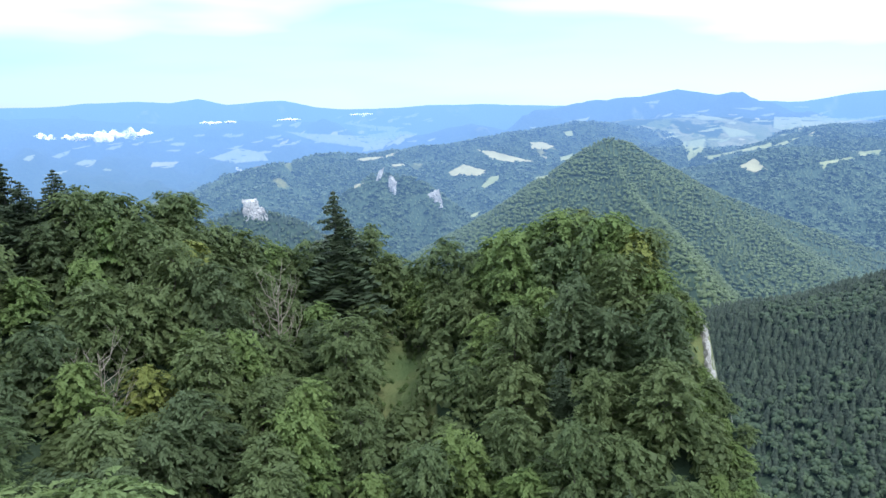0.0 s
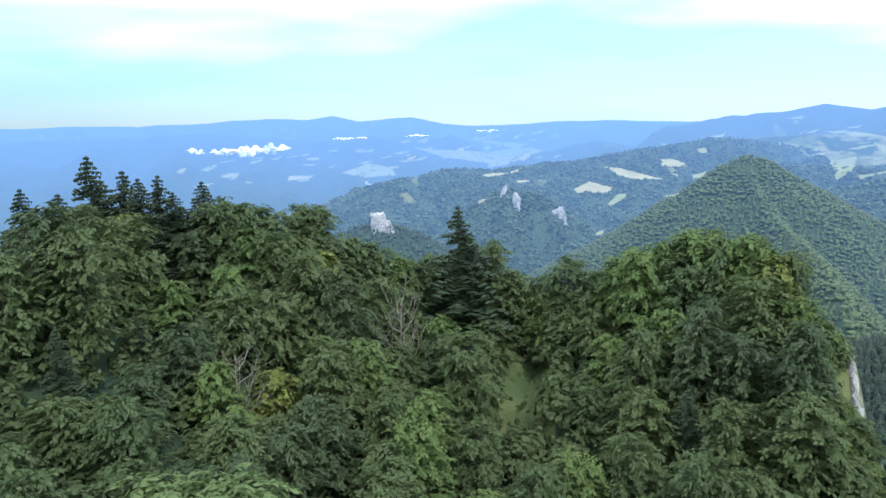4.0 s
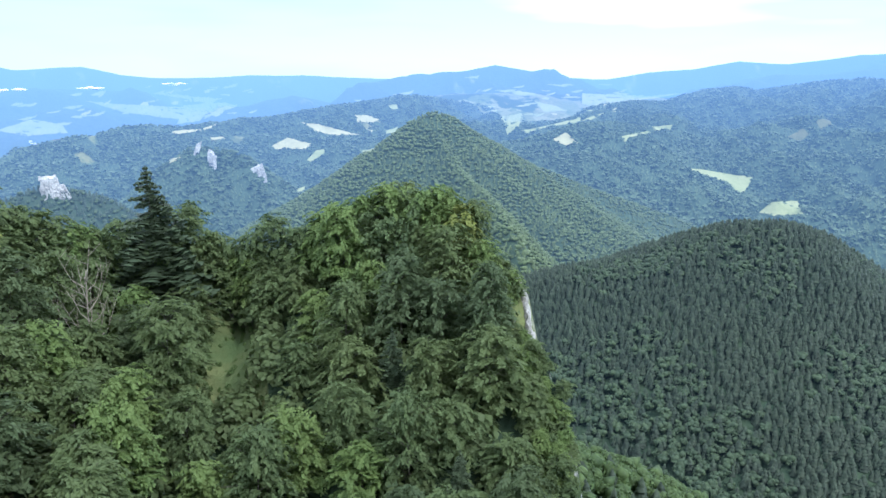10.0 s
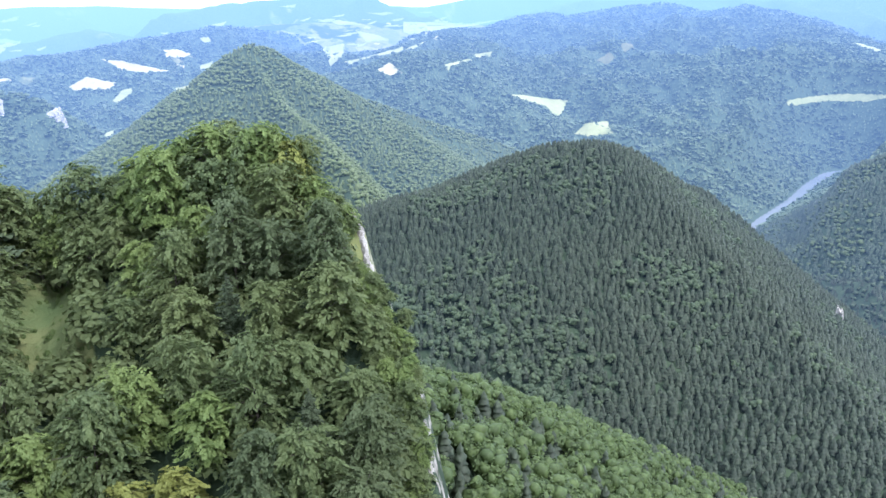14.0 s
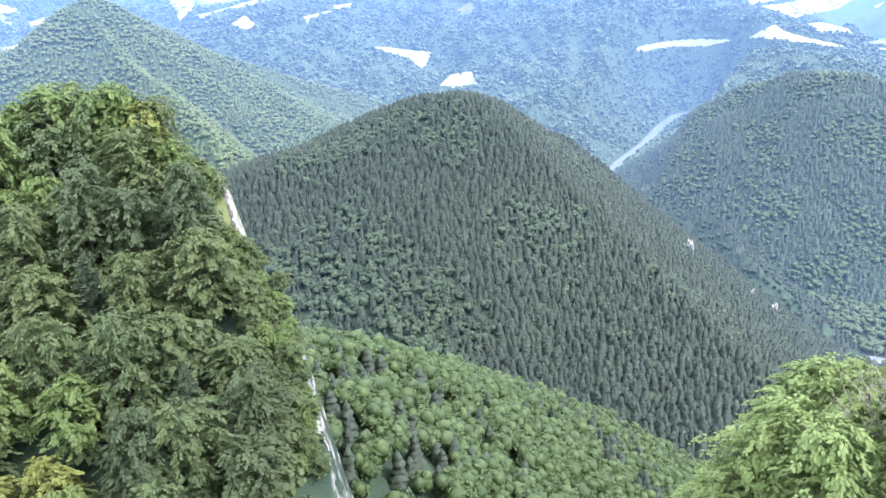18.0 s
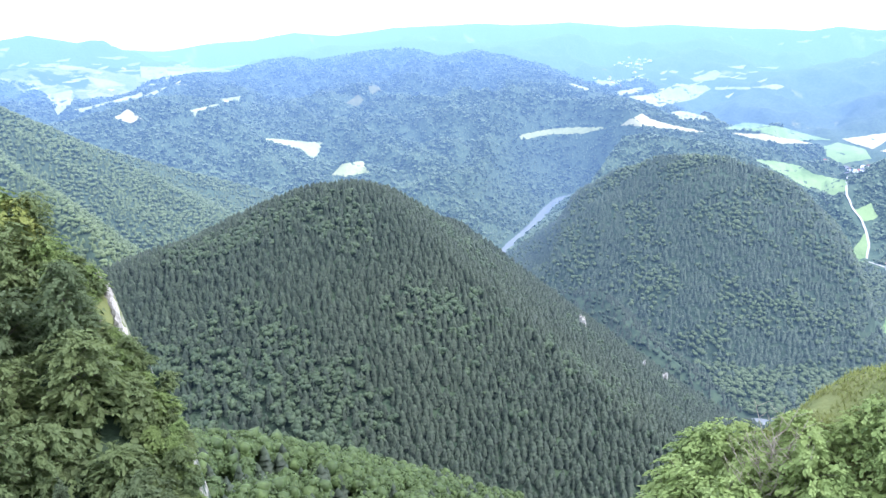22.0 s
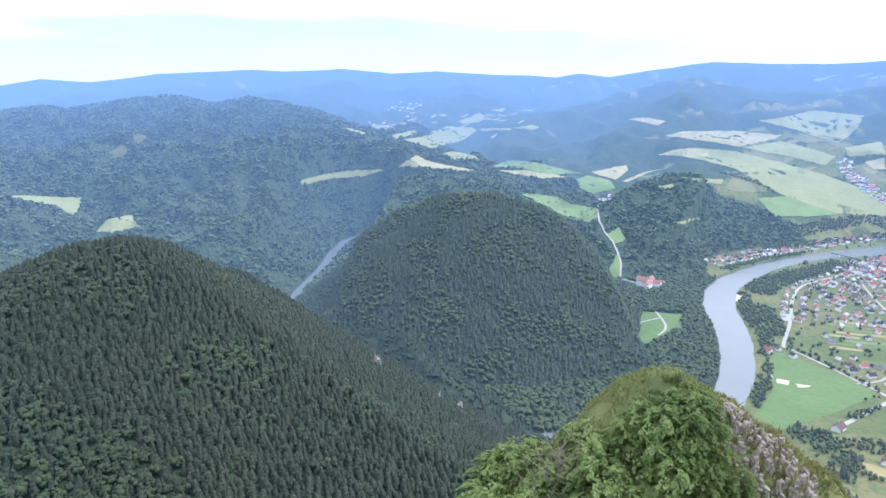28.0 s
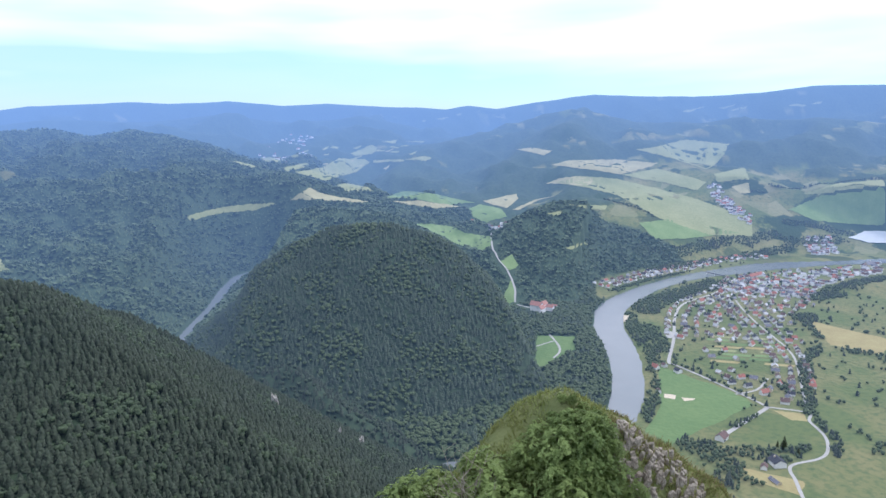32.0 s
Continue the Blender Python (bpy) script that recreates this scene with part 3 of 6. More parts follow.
def land(x, y):
    """Height of the ground and which form makes it there (an index into NAMES)."""
    x, y = np.asarray(x, float), np.asarray(y, float)
    d, az = np.hypot(x, y), np.degrees(np.arctan2(x, y))
    u = np.clip((d - 2350) / 2450, 0, 1)
    h, which = 340 * u ** 1.25, np.zeros(x.shape, int)

    def over(z, index):
        nonlocal h, which
        which = np.where(z > h, index, which)
        h = np.maximum(h, z)

    hill_two = list(LINES).index("hill_two")
    rough = waves(x, y, 260, 3) * 0.5 + waves(x, y, 90, 4) * 0.25 + waves(x, y, 620, 5) * np.clip((d - 1500) / 1500, 0, 1)
    for n, (pts, s, r, w) in enumerate(LINES.values()):
        z, dist = roof(x, y, pts, s, r)
        if n == 0:
            side = x * math.cos(radians(39)) - y * math.sin(radians(39))
            z = np.minimum(z, 424.5 - 0.755 * side)
        if n == hill_two:
            side = x * math.cos(radians(70)) - y * math.sin(radians(70))
            z = np.minimum(z, 201 - 1.0 * (side - 123) - 0.9 * np.maximum(side - 185, 0))
        amp = np.clip(dist / (320 if s < 0.3 else 90), 0.03, 1) * np.clip(d / 1500, 0.25, 2.4) * (24 if w and s < 0.3 else 14 if w else 7)
        over(z + amp * (rough - 0.4), n + 4)
    over(522.5 - 1.2 * np.maximum(d - 2, 0) + np.clip(d / 60, 0, 1) * 3 * rough, 1)
    # the crest breaks off in a cliff on its right-hand end
    z, dist = roof(x, y, CREST_L, 0.72, 4)
    edge = brink(d) + 0.2 * np.sin(d * 0.9)
    out = np.maximum(radians(1) * (az - edge) * d, 0)
    z = z - np.minimum(out * 4.6, 150) + 1.0 * waves(x, y, 14, 6)
    z = np.where(az > 60, -99, z)
    over(z, 2)
    z, dist = roof(x, y, KNOLL_L, 1.3, 3)
    z = z + 0.7 * waves(x, y, 7, 8) - 4.0 * np.maximum(65.5 - az, 0)
    over(np.where(d < 140, z, -99), 3)
    # the river has cut its bed
    dist, half = to_line(x, y, RIVER)
    far_off = np.maximum(dist - half - 3, -4)
    cut = np.maximum(0.62 * far_off + 1.2 * np.maximum(far_off - 120, 0), -2.5)
    h = np.minimum(h, cut)
    # level ground on both banks in the wide valley
    bank, half = to_line(x, y, RIVER[:15])
    beyond = x > np.interp(y, [q[1] for q in RIVER[:14]], [q[0] for q in RIVER[:14]])
    shelf = 130 * np.clip((265 - y) / 60, 0, 1)
    top = np.where(beyond, np.maximum(2, 0.5 * (bank - half - shelf)), np.maximum(1, 0.10 * (bank - half - 200)))
    flat = (top < h) & (y < 265) & (d > 900) & (d < 3300)
    h, which = np.where(flat, np.minimum(h, top), h), np.where(flat & (top < 3), 0, which)
    return h, which


def covered(x, y, which):
    """How wooded the ground is: 1 under trees, 0 in the open."""
    d, az = np.hypot(x, y), np.degrees(np.arctan2(x, y))
    c = WOODED[which]
    bank = y > np.interp(x, (900, 1222, 1422, 1656, 1771, 1920, 2033, 2233, 2364), (150, 69, 66, 102, 133, 143, 125, 47, -35))
    gorge = (which == 0) & (((az > -26) & (az < 62) & (d < 2800)) | ((az > 13) & (d < 2060) & bank) | ((az > 60) & (az < 84.6) & (d < 2330) & bank))
    c = np.where(gorge, 1.0, c)
    farms = np.isin(which, [NAMES.index(k) for k in ("left_hills", "twin_peaks", "dark_hills", "blue_hill", "skyline")]) & (d > 2250)
    patch = waves(x, y, 420, 51) + 0.7 * waves(x, y, 150, 52)
    bare = (which == 2) & (((az > -6.8) & (az < -1.2) & (d > 88) & (d < 118)) | ((az > brink(d) - 3.0) & (d > 83)))
    c = np.where(bare, 0.0, c)
    return np.where(farms & (patch < np.where(az > 75, -0.9, -1.2)), 0.0, c)


WOODED = np.array([0, 1, 1, 0] + [w for _, _, _, w in LINES.values()], float)


def sheet(name, azs, ds, mat):
    A, D = np.meshgrid(azs, ds, indexing="ij")
    X, Y = D * np.sin(np.radians(A)), D * np.cos(np.radians(A))
    Z, W = land(X, Y)
    n, m = A.shape
    i = np.arange((n - 1) * m).reshape(n - 1, m)[:, :-1].ravel()
    me = mesh_of(name, np.stack([X, Y, Z], -1).reshape(-1, 3), np.stack([i, i + 1, i + m + 1, i + m], 1)[:, ::-1], mat, True)
    me.attributes.new("cover", "FLOAT", "POINT").data.foreach_set("value", covered(X, Y, W).astype(np.float32).ravel())
    return me


AZ = np.unique(np.concatenate([np.arange(-180, -48, 4.0), np.arange(-48, 112.1, 0.25), np.arange(116, 180.1, 4.0)]))
NEAR_D = np.concatenate([[0.01, 2, 4], np.geomspace(6, 160, 110), np.geomspace(164, 1450, 120)])
FAR_D = np.geomspace(1450, 4900, 150)
tagged(new("ground", sheet("ground", AZ, NEAR_D, GROUND)), "steep wooded mountainside with grass and bare limestone", "ground", kind="structure")
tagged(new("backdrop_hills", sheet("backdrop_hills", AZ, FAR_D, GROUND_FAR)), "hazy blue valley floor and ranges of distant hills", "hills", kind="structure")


def ribbon(name, pts, z, mat):
    """A strip that follows a line of (x, y, half width)."""
    p = np.array(pts, float)
    fine = []
    for k in range(len(p) - 1):
        a, b, c, e = p[max(k - 1, 0)], p[k], p[k + 1], p[min(k + 2, len(p) - 1)]
        for u in np.linspace(0, 1, 8, endpoint=False):
            fine.append(0.5 * (2 * b + (c - a) * u + (2 * a - 5 * b + 4 * c - e) * u * u + (3 * b - a - 3 * c + e) * u ** 3))
    p = np.array(fine + [p[-1]])
    t = np.gradient(p[:, :2], axis=0)
    t /= np.linalg.norm(t, axis=1)[:, None]
    nrm = np.stack([-t[:, 1], t[:, 0]], 1)
    L, R = p[:, :2] + nrm * p[:, 2:3], p[:, :2] - nrm * p[:, 2:3]
    v = np.stack([L, R], 1).reshape(-1, 2)
    zz = np.full(len(v), z) if not callable(z) else z(v[:, 0], v[:, 1])
    i = np.arange(len(p) - 1) * 2
    return mesh_of(name, np.c_[v, zz], np.stack([i, i + 1, i + 3, i + 2], 1), mat)


tagged(new("water", ribbon("water", [(x, y, w + 3) for x, y, w in RIVER], -0.8, WATER_M)), "wide grey river winding through the valley and gorge", "river", kind="structure")



# ---- meadows, fields, roads ----
OPEN = []          # outlines in which no wood grows


def above(x, y):
    """Just over the ground, by more where the sheet is coarse."""
    z, w = land(x, y)
    d = np.hypot(x, y)
    return z + np.where((w == 0) & (d < 2350), 0.15, np.where(d > 1450, 2.5, 0.3))


def meadow(name, pts, mat, label, lift=0.0, wild=0.05, wood_free=True):
    """An open patch that follows the ground, with an uneven edge."""
    p = np.array(pts, float)
    if wood_free:
        OPEN.append(p)
    rng = np.random.RandomState(int(abs(p[0, 0])) % 1000)
    ring = []
    for k in range(len(p)):
        a, b = p[k], p[(k + 1) % len(p)]
        for u in np.linspace(0, 1, 9, endpoint=False):
            ring.append(a + (b - a) * u)
    ring = np.array(ring)
    mid = p.mean(0)
    t = np.linspace(0, 6.283, len(ring), endpoint=False)
    ph = rng.uniform(0, 6.28, 3)
    bend = np.sin(3 * t + ph[0]) + 0.8 * np.sin(7 * t + ph[1]) + 0.5 * np.sin(13 * t + ph[2])
    ring = mid + (ring - mid) * (1 + wild * (0.9 * bend + 0.8 * rng.uniform(-1, 1, len(ring))))[:, None]
    fr = np.linspace(0, 1, 8)
    v = mid + (ring[None] - mid) * fr[1:, None, None]
    v = np.concatenate([[mid], v.reshape(-1, 2)])
    n = len(ring)
    tri = np.array([(0, 1 + k, 1 + (k + 1) % n) for k in range(n)])
    quad = np.array([(1 + r * n + k, 1 + (r + 1) * n + k, 1 + (r + 1) * n + (k + 1) % n, 1 + r * n + (k + 1) % n) for r in range(6) for k in range(n)])
    area = np.sum(p[:, 0] * np.roll(p[:, 1], -1) - np.roll(p[:, 0], -1) * p[:, 1])
    if area < 0:
        tri, quad = tri[:, ::-1], quad[:, ::-1]
    me = mesh_of(name, np.c_[v, above(v[:, 0], v[:, 1]) + lift], [tri, quad], mat)
    return tagged(new(name, me), label, "field", kind="structure")


SHEET_AZ, SHEET_D = AZ[(AZ >= -48) & (AZ <= 112)], FAR_D
SHEET_X, SHEET_Y = np.radians(SHEET_AZ)[:, None], SHEET_D[None]
SHEET_Z = land(SHEET_Y * np.sin(SHEET_X), SHEET_Y * np.cos(SHEET_X))[0]


def sight(az, el):
    """Where a line of sight from the lookout first meets the far hills: x, y, z."""
    d = np.geomspace(1460, 4890, 1400)
    fa = np.clip((az + 48) / 0.25, 0, len(SHEET_AZ) - 1.001)
    i, u = int(fa), fa - int(fa)
    z = np.interp(d, SHEET_D, SHEET_Z[i] * (1 - u) + SHEET_Z[i + 1] * u)
    hit = np.nonzero(z >= EYE + d * math.tan(radians(el)))[0]
    k = hit[0] if len(hit) else len(d) - 1
    return (*xy(az, d[k]), z[k])


def hillside(pts, mat, label):
    """A meadow on the far hills, given by its outline in azimuth and elevation, with a ragged edge."""
    p = np.array(pts)
    a0, a1 = p[:, 0].min(), p[:, 0].max()
    r = np.random.RandomState(int(abs(a0 * 100)))
    cols = np.linspace(a0 + 0.02, a1 - 0.02, max(8, int((a1 - a0) / 0.14)))
    high, low = [], []
    for a in cols:
        cross = [e0 + (a - x0) / (x1 - x0) * (e1 - e0) for (x0, e0), (x1, e1) in zip(p, np.roll(p, -1, axis=0)) if (x0 - a) * (x1 - a) < 0]
        high.append(max(cross) if cross else 0)
        low.append(min(cross) if cross else 0)
    high, low = np.array(high), np.array(low)
    deep = (high - low)
    rag = np.minimum(0.25 * deep, 0.06)
    drift = np.cumsum(r.normal(size=(2, len(cols))), axis=1)
    drift = np.abs(np.sin(drift * 0.9)) * 0.7 + 0.3 * r.uniform(0, 1, (2, len(cols))) ** 3
    high, low = high - rag * drift[0], low + rag * drift[1]
    v = np.array([[sight(a, b + (t - b) * u) for u in np.linspace(0, 1, 6)] for a, b, t in zip(cols, low, high)])
    OPEN.append(np.concatenate([v[:, 0, :2], v[::-1, -1, :2]]))
    v[..., 2] += 2.0
    n = len(cols)
    i = np.array([k * 6 + j for k in range(n - 1) for j in range(5)])
    me = mesh_of("meadow", v.reshape(-1, 3), np.stack([i, i + 1, i + 7, i + 6], 1)[:, ::-1], mat, True)
    return tagged(new("meadow", me), label, "field", kind="structure")


def dry(*pts):
    return hillside(pts, DRY, "sun-bleached dry meadow between hill woods")


def pale(*pts):
    return hillside(pts, PALE, "pale green mown meadow on a hillside")


def scrub(*pts):
    return hillside(pts, SCRUB, "brownish scrubby clearing on the wooded mountain")


def green(*pts):
    return hillside(pts, GREEN, "bright green meadow in the valley")


pale((52.64, -7.08), (53.31, -6.84), (55.75, -6.44), (59.09, -6.36), (59.31, -6.54), (57.50, -6.94), (55.28, -7.00), (52.84, -7.44))
dry((60.35, -6.25), (61.13, -5.69), (61.94, -5.26), (62.70, -5.67), (64.26, -6.10), (66.74, -6.53), (66.06, -6.65), (62.91, -6.34))
pale((60.72, -4.05), (62.96, -3.73), (64.31, -3.05), (66.31, -3.17), (66.75, -3.43), (65.63, -4.21), (63.16, -4.84))
pale((65.20, -2.71), (66.98, -2.04), (67.42, -2.31), (66.97, -2.82), (65.64, -2.98))
pale((67.64, -1.87), (68.96, -1.72), (68.74, -2.06))
pale((69.53, -1.90), (71.15, -1.83), (70.93, -2.04))
pale((66.97, -3.30), (69.41, -3.24), (69.41, -3.46), (66.97, -3.52))
pale((69.41, -3.29), (71.16, -3.00), (71.60, -3.22), (71.17, -3.47))
pale((58.32, -2.86), (59.87, -2.81), (59.86, -3.24), (58.53, -3.30))
pale((59.84, -3.68), (61.85, -3.28), (62.07, -3.63), (60.28, -4.04))
pale((55.91, -2.99), (56.78, -3.09), (58.30, -3.56), (57.63, -3.63))
pale((63.83, -5.16), (64.73, -4.99), (66.52, -5.37), (66.96, -5.73), (64.72, -5.75))
green((67.64, -6.31), (69.20, -5.75), (71.42, -5.93), (73.19, -6.37), (74.96, -6.80), (72.77, -6.98), (70.10, -6.46))
dry((68.31, -6.54), (70.54, -6.55), (72.99, -6.90), (73.87, -7.11), (71.89, -7.25), (69.65, -6.90))
green((69.89, -8.46), (70.79, -8.32), (73.24, -8.66), (74.14, -9.18), (76.35, -9.50), (76.45, -10.15), (75.51, -10.66), (73.72, -10.21))
green((74.53, -7.24), (75.39, -6.88), (77.13, -7.29), (77.59, -7.94), (75.87, -8.41), (74.77, -7.98))
dry((75.60, -6.66), (78.36, -6.07), (78.47, -6.54), (77.56, -7.29), (76.26, -6.96))
dry((77.99, -7.37), (79.65, -6.61), (81.50, -6.27), (80.07, -6.64), (78.42, -7.49))
pale((81.24, -5.30), (83.24, -4.73), (86.00, -4.93), (89.09, -5.67), (92.05, -6.44), (95.88, -7.79), (96.02, -9.12), (93.01, -9.15), (89.27, -7.97), (86.09, -6.25), (83.69, -5.68))
green((87.79, -8.33), (90.02, -8.01), (92.93, -8.37), (95.06, -8.88), (91.61, -9.45), (89.03, -9.62))
dry((80.55, -5.35), (81.83, -4.87), (83.24, -4.73), (84.84, -5.04), (83.69, -5.56), (82.07, -5.42))
dry((80.97, -3.91), (82.16, -3.53), (85.90, -3.46), (89.11, -3.75), (88.59, -4.07), (86.37, -4.68), (84.01, -4.30))
pale((86.37, -4.68), (88.96, -4.15), (91.18, -4.70), (92.63, -5.16), (91.99, -5.85), (89.79, -5.33), (87.72, -4.98))
pale((87.44, -2.76), (89.19, -2.44), (90.94, -2.00), (94.06, -2.33), (93.80, -3.09), (93.20, -3.87), (92.55, -4.27), (90.36, -3.53))
dry((78.22, -2.65), (79.46, -2.48), (81.11, -2.78), (80.52, -3.16))
pale((93.09, -4.53), (95.22, -4.01), (95.58, -4.95), (93.33, -5.22))
dry((94.37, -5.49), (95.60, -5.14), (95.69, -5.97), (94.93, -6.00))
pale((80.75, -7.66), (81.97, -7.41), (81.79, -7.84), (80.97, -7.95))
pale((82.36, -6.98), (85.37, -7.02), (85.32, -7.44), (83.80, -7.36))
pale((82.14, -10.40), (83.75, -9.90), (83.97, -10.10), (82.56, -10.59))
dry((-6.77, -3.79), (-4.76, -3.72), (-3.14, -3.23), (-4.10, -3.87), (-6.83, -4.16))
dry((0.37, -5.16), (1.59, -4.51), (3.44, -5.05), (3.19, -5.52), (0.52, -5.45))
dry((2.68, -3.40), (4.01, -3.54), (5.53, -4.00), (7.48, -4.49), (5.47, -4.49), (3.92, -4.26))
dry((6.84, -2.91), (8.04, -2.95), (8.74, -3.30), (8.18, -3.61), (6.98, -3.48))
pale((2.97, -6.32), (3.77, -5.55), (4.57, -5.43), (4.32, -5.91), (3.26, -6.54))
pale((6.95, -5.71), (9.03, -5.38), (9.33, -5.73), (8.33, -6.27))
pale((9.42, -2.17), (10.16, -2.11), (10.21, -2.52), (9.71, -2.59))
pale((9.15, -4.14), (10.21, -3.84), (9.95, -4.50), (9.32, -4.56))
dry((7.34, -3.87), (8.25, -4.10), (8.11, -4.31))
pale((6.76, -1.78), (7.36, -1.71), (7.25, -2.03))
pale((9.82, -1.36), (11.48, -1.07), (11.25, -1.40), (10.01, -1.53))
pale((15.31, -0.16), (16.59, 0.06), (16.48, -0.26))
pale((18.13, -3.13), (19.88, -2.82), (20.07, -3.59), (18.72, -4.63), (18.54, -3.77))
pale((19.83, -4.22), (22.48, -3.63), (24.42, -3.15), (24.41, -3.58), (21.59, -4.05), (20.26, -4.45))
pale((18.66, -1.04), (20.81, -1.29), (21.45, -1.59), (19.50, -1.56))
pale((20.79, -1.91), (22.51, -2.28), (23.38, -2.71), (21.63, -2.85))
pale((21.69, -0.68), (23.42, -0.70), (23.20, -0.95))
dry((22.23, -4.92), (23.35, -4.29), (24.13, -5.03), (24.39, -5.17), (23.32, -5.37))
pale((2.03, -8.52), (2.84, -8.29), (2.56, -8.97), (2.09, -8.93))
dry((-7.12, -5.82), (-6.28, -5.77), (-6.67, -6.12), (-7.19, -6.23))
dry((-4.12, -4.40), (-3.20, -4.30), (-2.99, -4.54), (-3.88, -4.64))
pale((-5.82, -2.00), (-2.75, -1.81), (-2.09, -2.06), (-4.67, -3.16), (-6.37, -3.37))
pale((24.42, -3.45), (25.56, -2.92), (26.22, -2.84), (25.12, -3.46))
pale((24.45, -1.34), (29.47, -1.54), (32.25, -1.32), (29.48, -1.83), (25.13, -2.40), (24.44, -2.18))
pale((27.53, -4.56), (29.50, -4.15), (29.72, -4.33), (27.97, -4.78), (27.84, -5.21))
pale((29.72, -3.81), (31.23, -3.66), (31.16, -4.08), (29.85, -4.16))
pale((32.40, -6.83), (33.93, -6.95), (35.24, -7.16), (37.18, -7.35), (36.79, -8.22), (36.39, -8.78), (35.27, -7.81), (33.51, -7.39))
pale((37.74, -9.92), (38.55, -9.04), (40.23, -8.87), (40.72, -9.83), (38.83, -10.11))
scrub((39.11, -4.39), (40.10, -3.76), (40.53, -4.17), (39.96, -4.80))
scrub((40.78, -3.15), (41.66, -3.03), (41.90, -3.55), (41.12, -3.84))
pale((-17.95, -3.38), (-15.71, -2.67), (-13.90, -3.12), (-13.58, -3.74), (-16.20, -3.84))
pale((-12.24, -1.55), (-9.92, -1.80), (-5.90, -2.08), (-3.38, -1.69), (-5.56, -3.14), (-9.97, -2.41))
pale((-7.87, -1.09), (-5.85, -1.24), (-2.95, -1.57), (-4.23, -1.89))
dry((-22.03, -3.40), (-20.04, -3.49), (-20.42, -3.78), (-22.09, -3.85))
green((98.26, -7.03), (100.20, -6.07), (104.12, -5.43), (104.32, -7.91), (102.08, -7.89), (99.95, -7.76))
pale((99.11, -5.91), (101.18, -5.06), (104.06, -4.70), (104.10, -5.24), (100.19, -5.99))
frng = random.Random(31)
for n, az0, az1, el0, el1, wide, mat in [(34, -13.5, -1.0, -2.9, -0.7, 1.3, PALE), (10, -22, -13, -3.2, -1.6, 1.4, PALE), (16, -31, -20, -4.2, -1.9, 1.6, PALE), (10, -16, -4, -2.5, -1.0, 0.8, DRY), (26, 16.5, 27.5, -3.2, -0.7, 1.5, PALE),
                                         (8, 18, 27, -3.6, -1.0, 0.9, DRY), (14, 60, 70, -3.4, -2.2, 1.0, PALE), (6, 60, 68, -4.0, -2.6, 0.8, DRY), (5, 70, 77, -0.5, 0.1, 0.9, PALE), (7, 88, 102, -0.1, 0.4, 1.8, PALE)]:
    for _ in range(n):
        a0, e0, w, h = frng.uniform(az0, az1), frng.uniform(el0, el1), wide * frng.uniform(0.4, 1.0), frng.uniform(0.06, 0.2)
        tip = frng.uniform(-0.15, 0.15)
        h *= 1.5 if az1 < 0 else 1.0
        hillside([(a0, e0), (a0 + w * 0.4, e0 + h * frng.uniform(0.5, 1)), (a0 + w, e0 + h + tip), (a0 + w * 0.9, e0 + tip), (a0 + w * 0.35, e0 - h * frng.uniform(0.2, 0.8))], mat, "pale field strip in the hazy far plain")
for outline in [(2079, 480), (2125, 455), (2102, 428), (2045, 447)], [(2024, 434), (1960, 408), (1905, 402), (1895, 425), (1960, 440)]:
    meadow("meadow", outline, GREEN, "bright green meadow by the valley road")
meadow("meadow", [(1664, 294), (1682, 205), (1583, 191), (1509, 220), (1430, 240), (1440, 262), (1567, 280)], LAWN, "green clearing with a gravel path by the river")
OPEN.append(np.array([(2180, 545), (2080, 505), (2030, 455), (1980, 428), (1930, 408), (1885, 365), (1905, 350), (1945, 390), (1990, 402), (2050, 435), (2100, 485), (2185, 515)], float))
OPEN.append(np.array([(1860, 365), (1925, 365), (1940, 290), (1850, 285)], float))
meadow("meadow", [(1514, 10), (1453, -71), (1397, -129), (1347, -163), (1226, -79), (1137, -13), (1179, 26), (1290, 0)], LAWN, "bright green sports meadow beside the village", 0.0, 0.02)
meadow("field", [(1951, -358), (1835, -492), (1702, -460), (1758, -363), (1893, -349)], BROWN, "ripe brown field at the village edge", 0.0, 0.03)
meadow("field", [(1050, -130), (1085, -120), (1065, -200), (1020, -190)], BROWN, "narrow ripe brown field by a farmhouse", 0.0, 0.03)
meadow("field", [(1290, -215), (1325, -190), (1325, -240), (1290, -240)], BROWN, "small ripe brown field by the road", 0.0, 0.05)
for k in range(16):
    x0, y0 = 1570 + 26 * (k % 8) + 6 * (k // 8), -95 - 14 * (k % 3) - 80 * (k // 8)
    meadow("garden_plot", [(x0, y0), (x0 + 14, y0 - 4), (x0 + 14, y0 - 62), (x0, y0 - 58)], (BROWN, LAWN, GREEN, PALE)[(k * 5) % 4], "long narrow garden plot behind village houses", 0.1, 0.02)
meadow("sand_court", [(1338, -5), (1358, -4), (1356, -26), (1334, -24)], SAND, "pale sandy playground on the meadow", 0.12, 0.03)
meadow("sand_court", [(1330, -40), (1346, -36), (1348, -60), (1338, -56)], SAND, "small pale sand court on the meadow", 0.12, 0.06)
meadow("sand_bank", [(1830, 118), (1900, 110), (1895, 84), (1836, 92)], SAND, "pale gravel bank beside the river", 0.15, 0.08)
meadow("car_park", [(1720, -5), (1780, -2), (1775, -22), (1722, -20)], ROAD_M, "pale gravel car park by the village road", 0.15, 0.05)
meadow("water", [(3063, -663), (3122, -729), (3148, -809), (3140, -860), (3077, -840), (3055, -736)], POND_M, "pond behind the village, its white glint put into the colour", 1.5, 0.04)


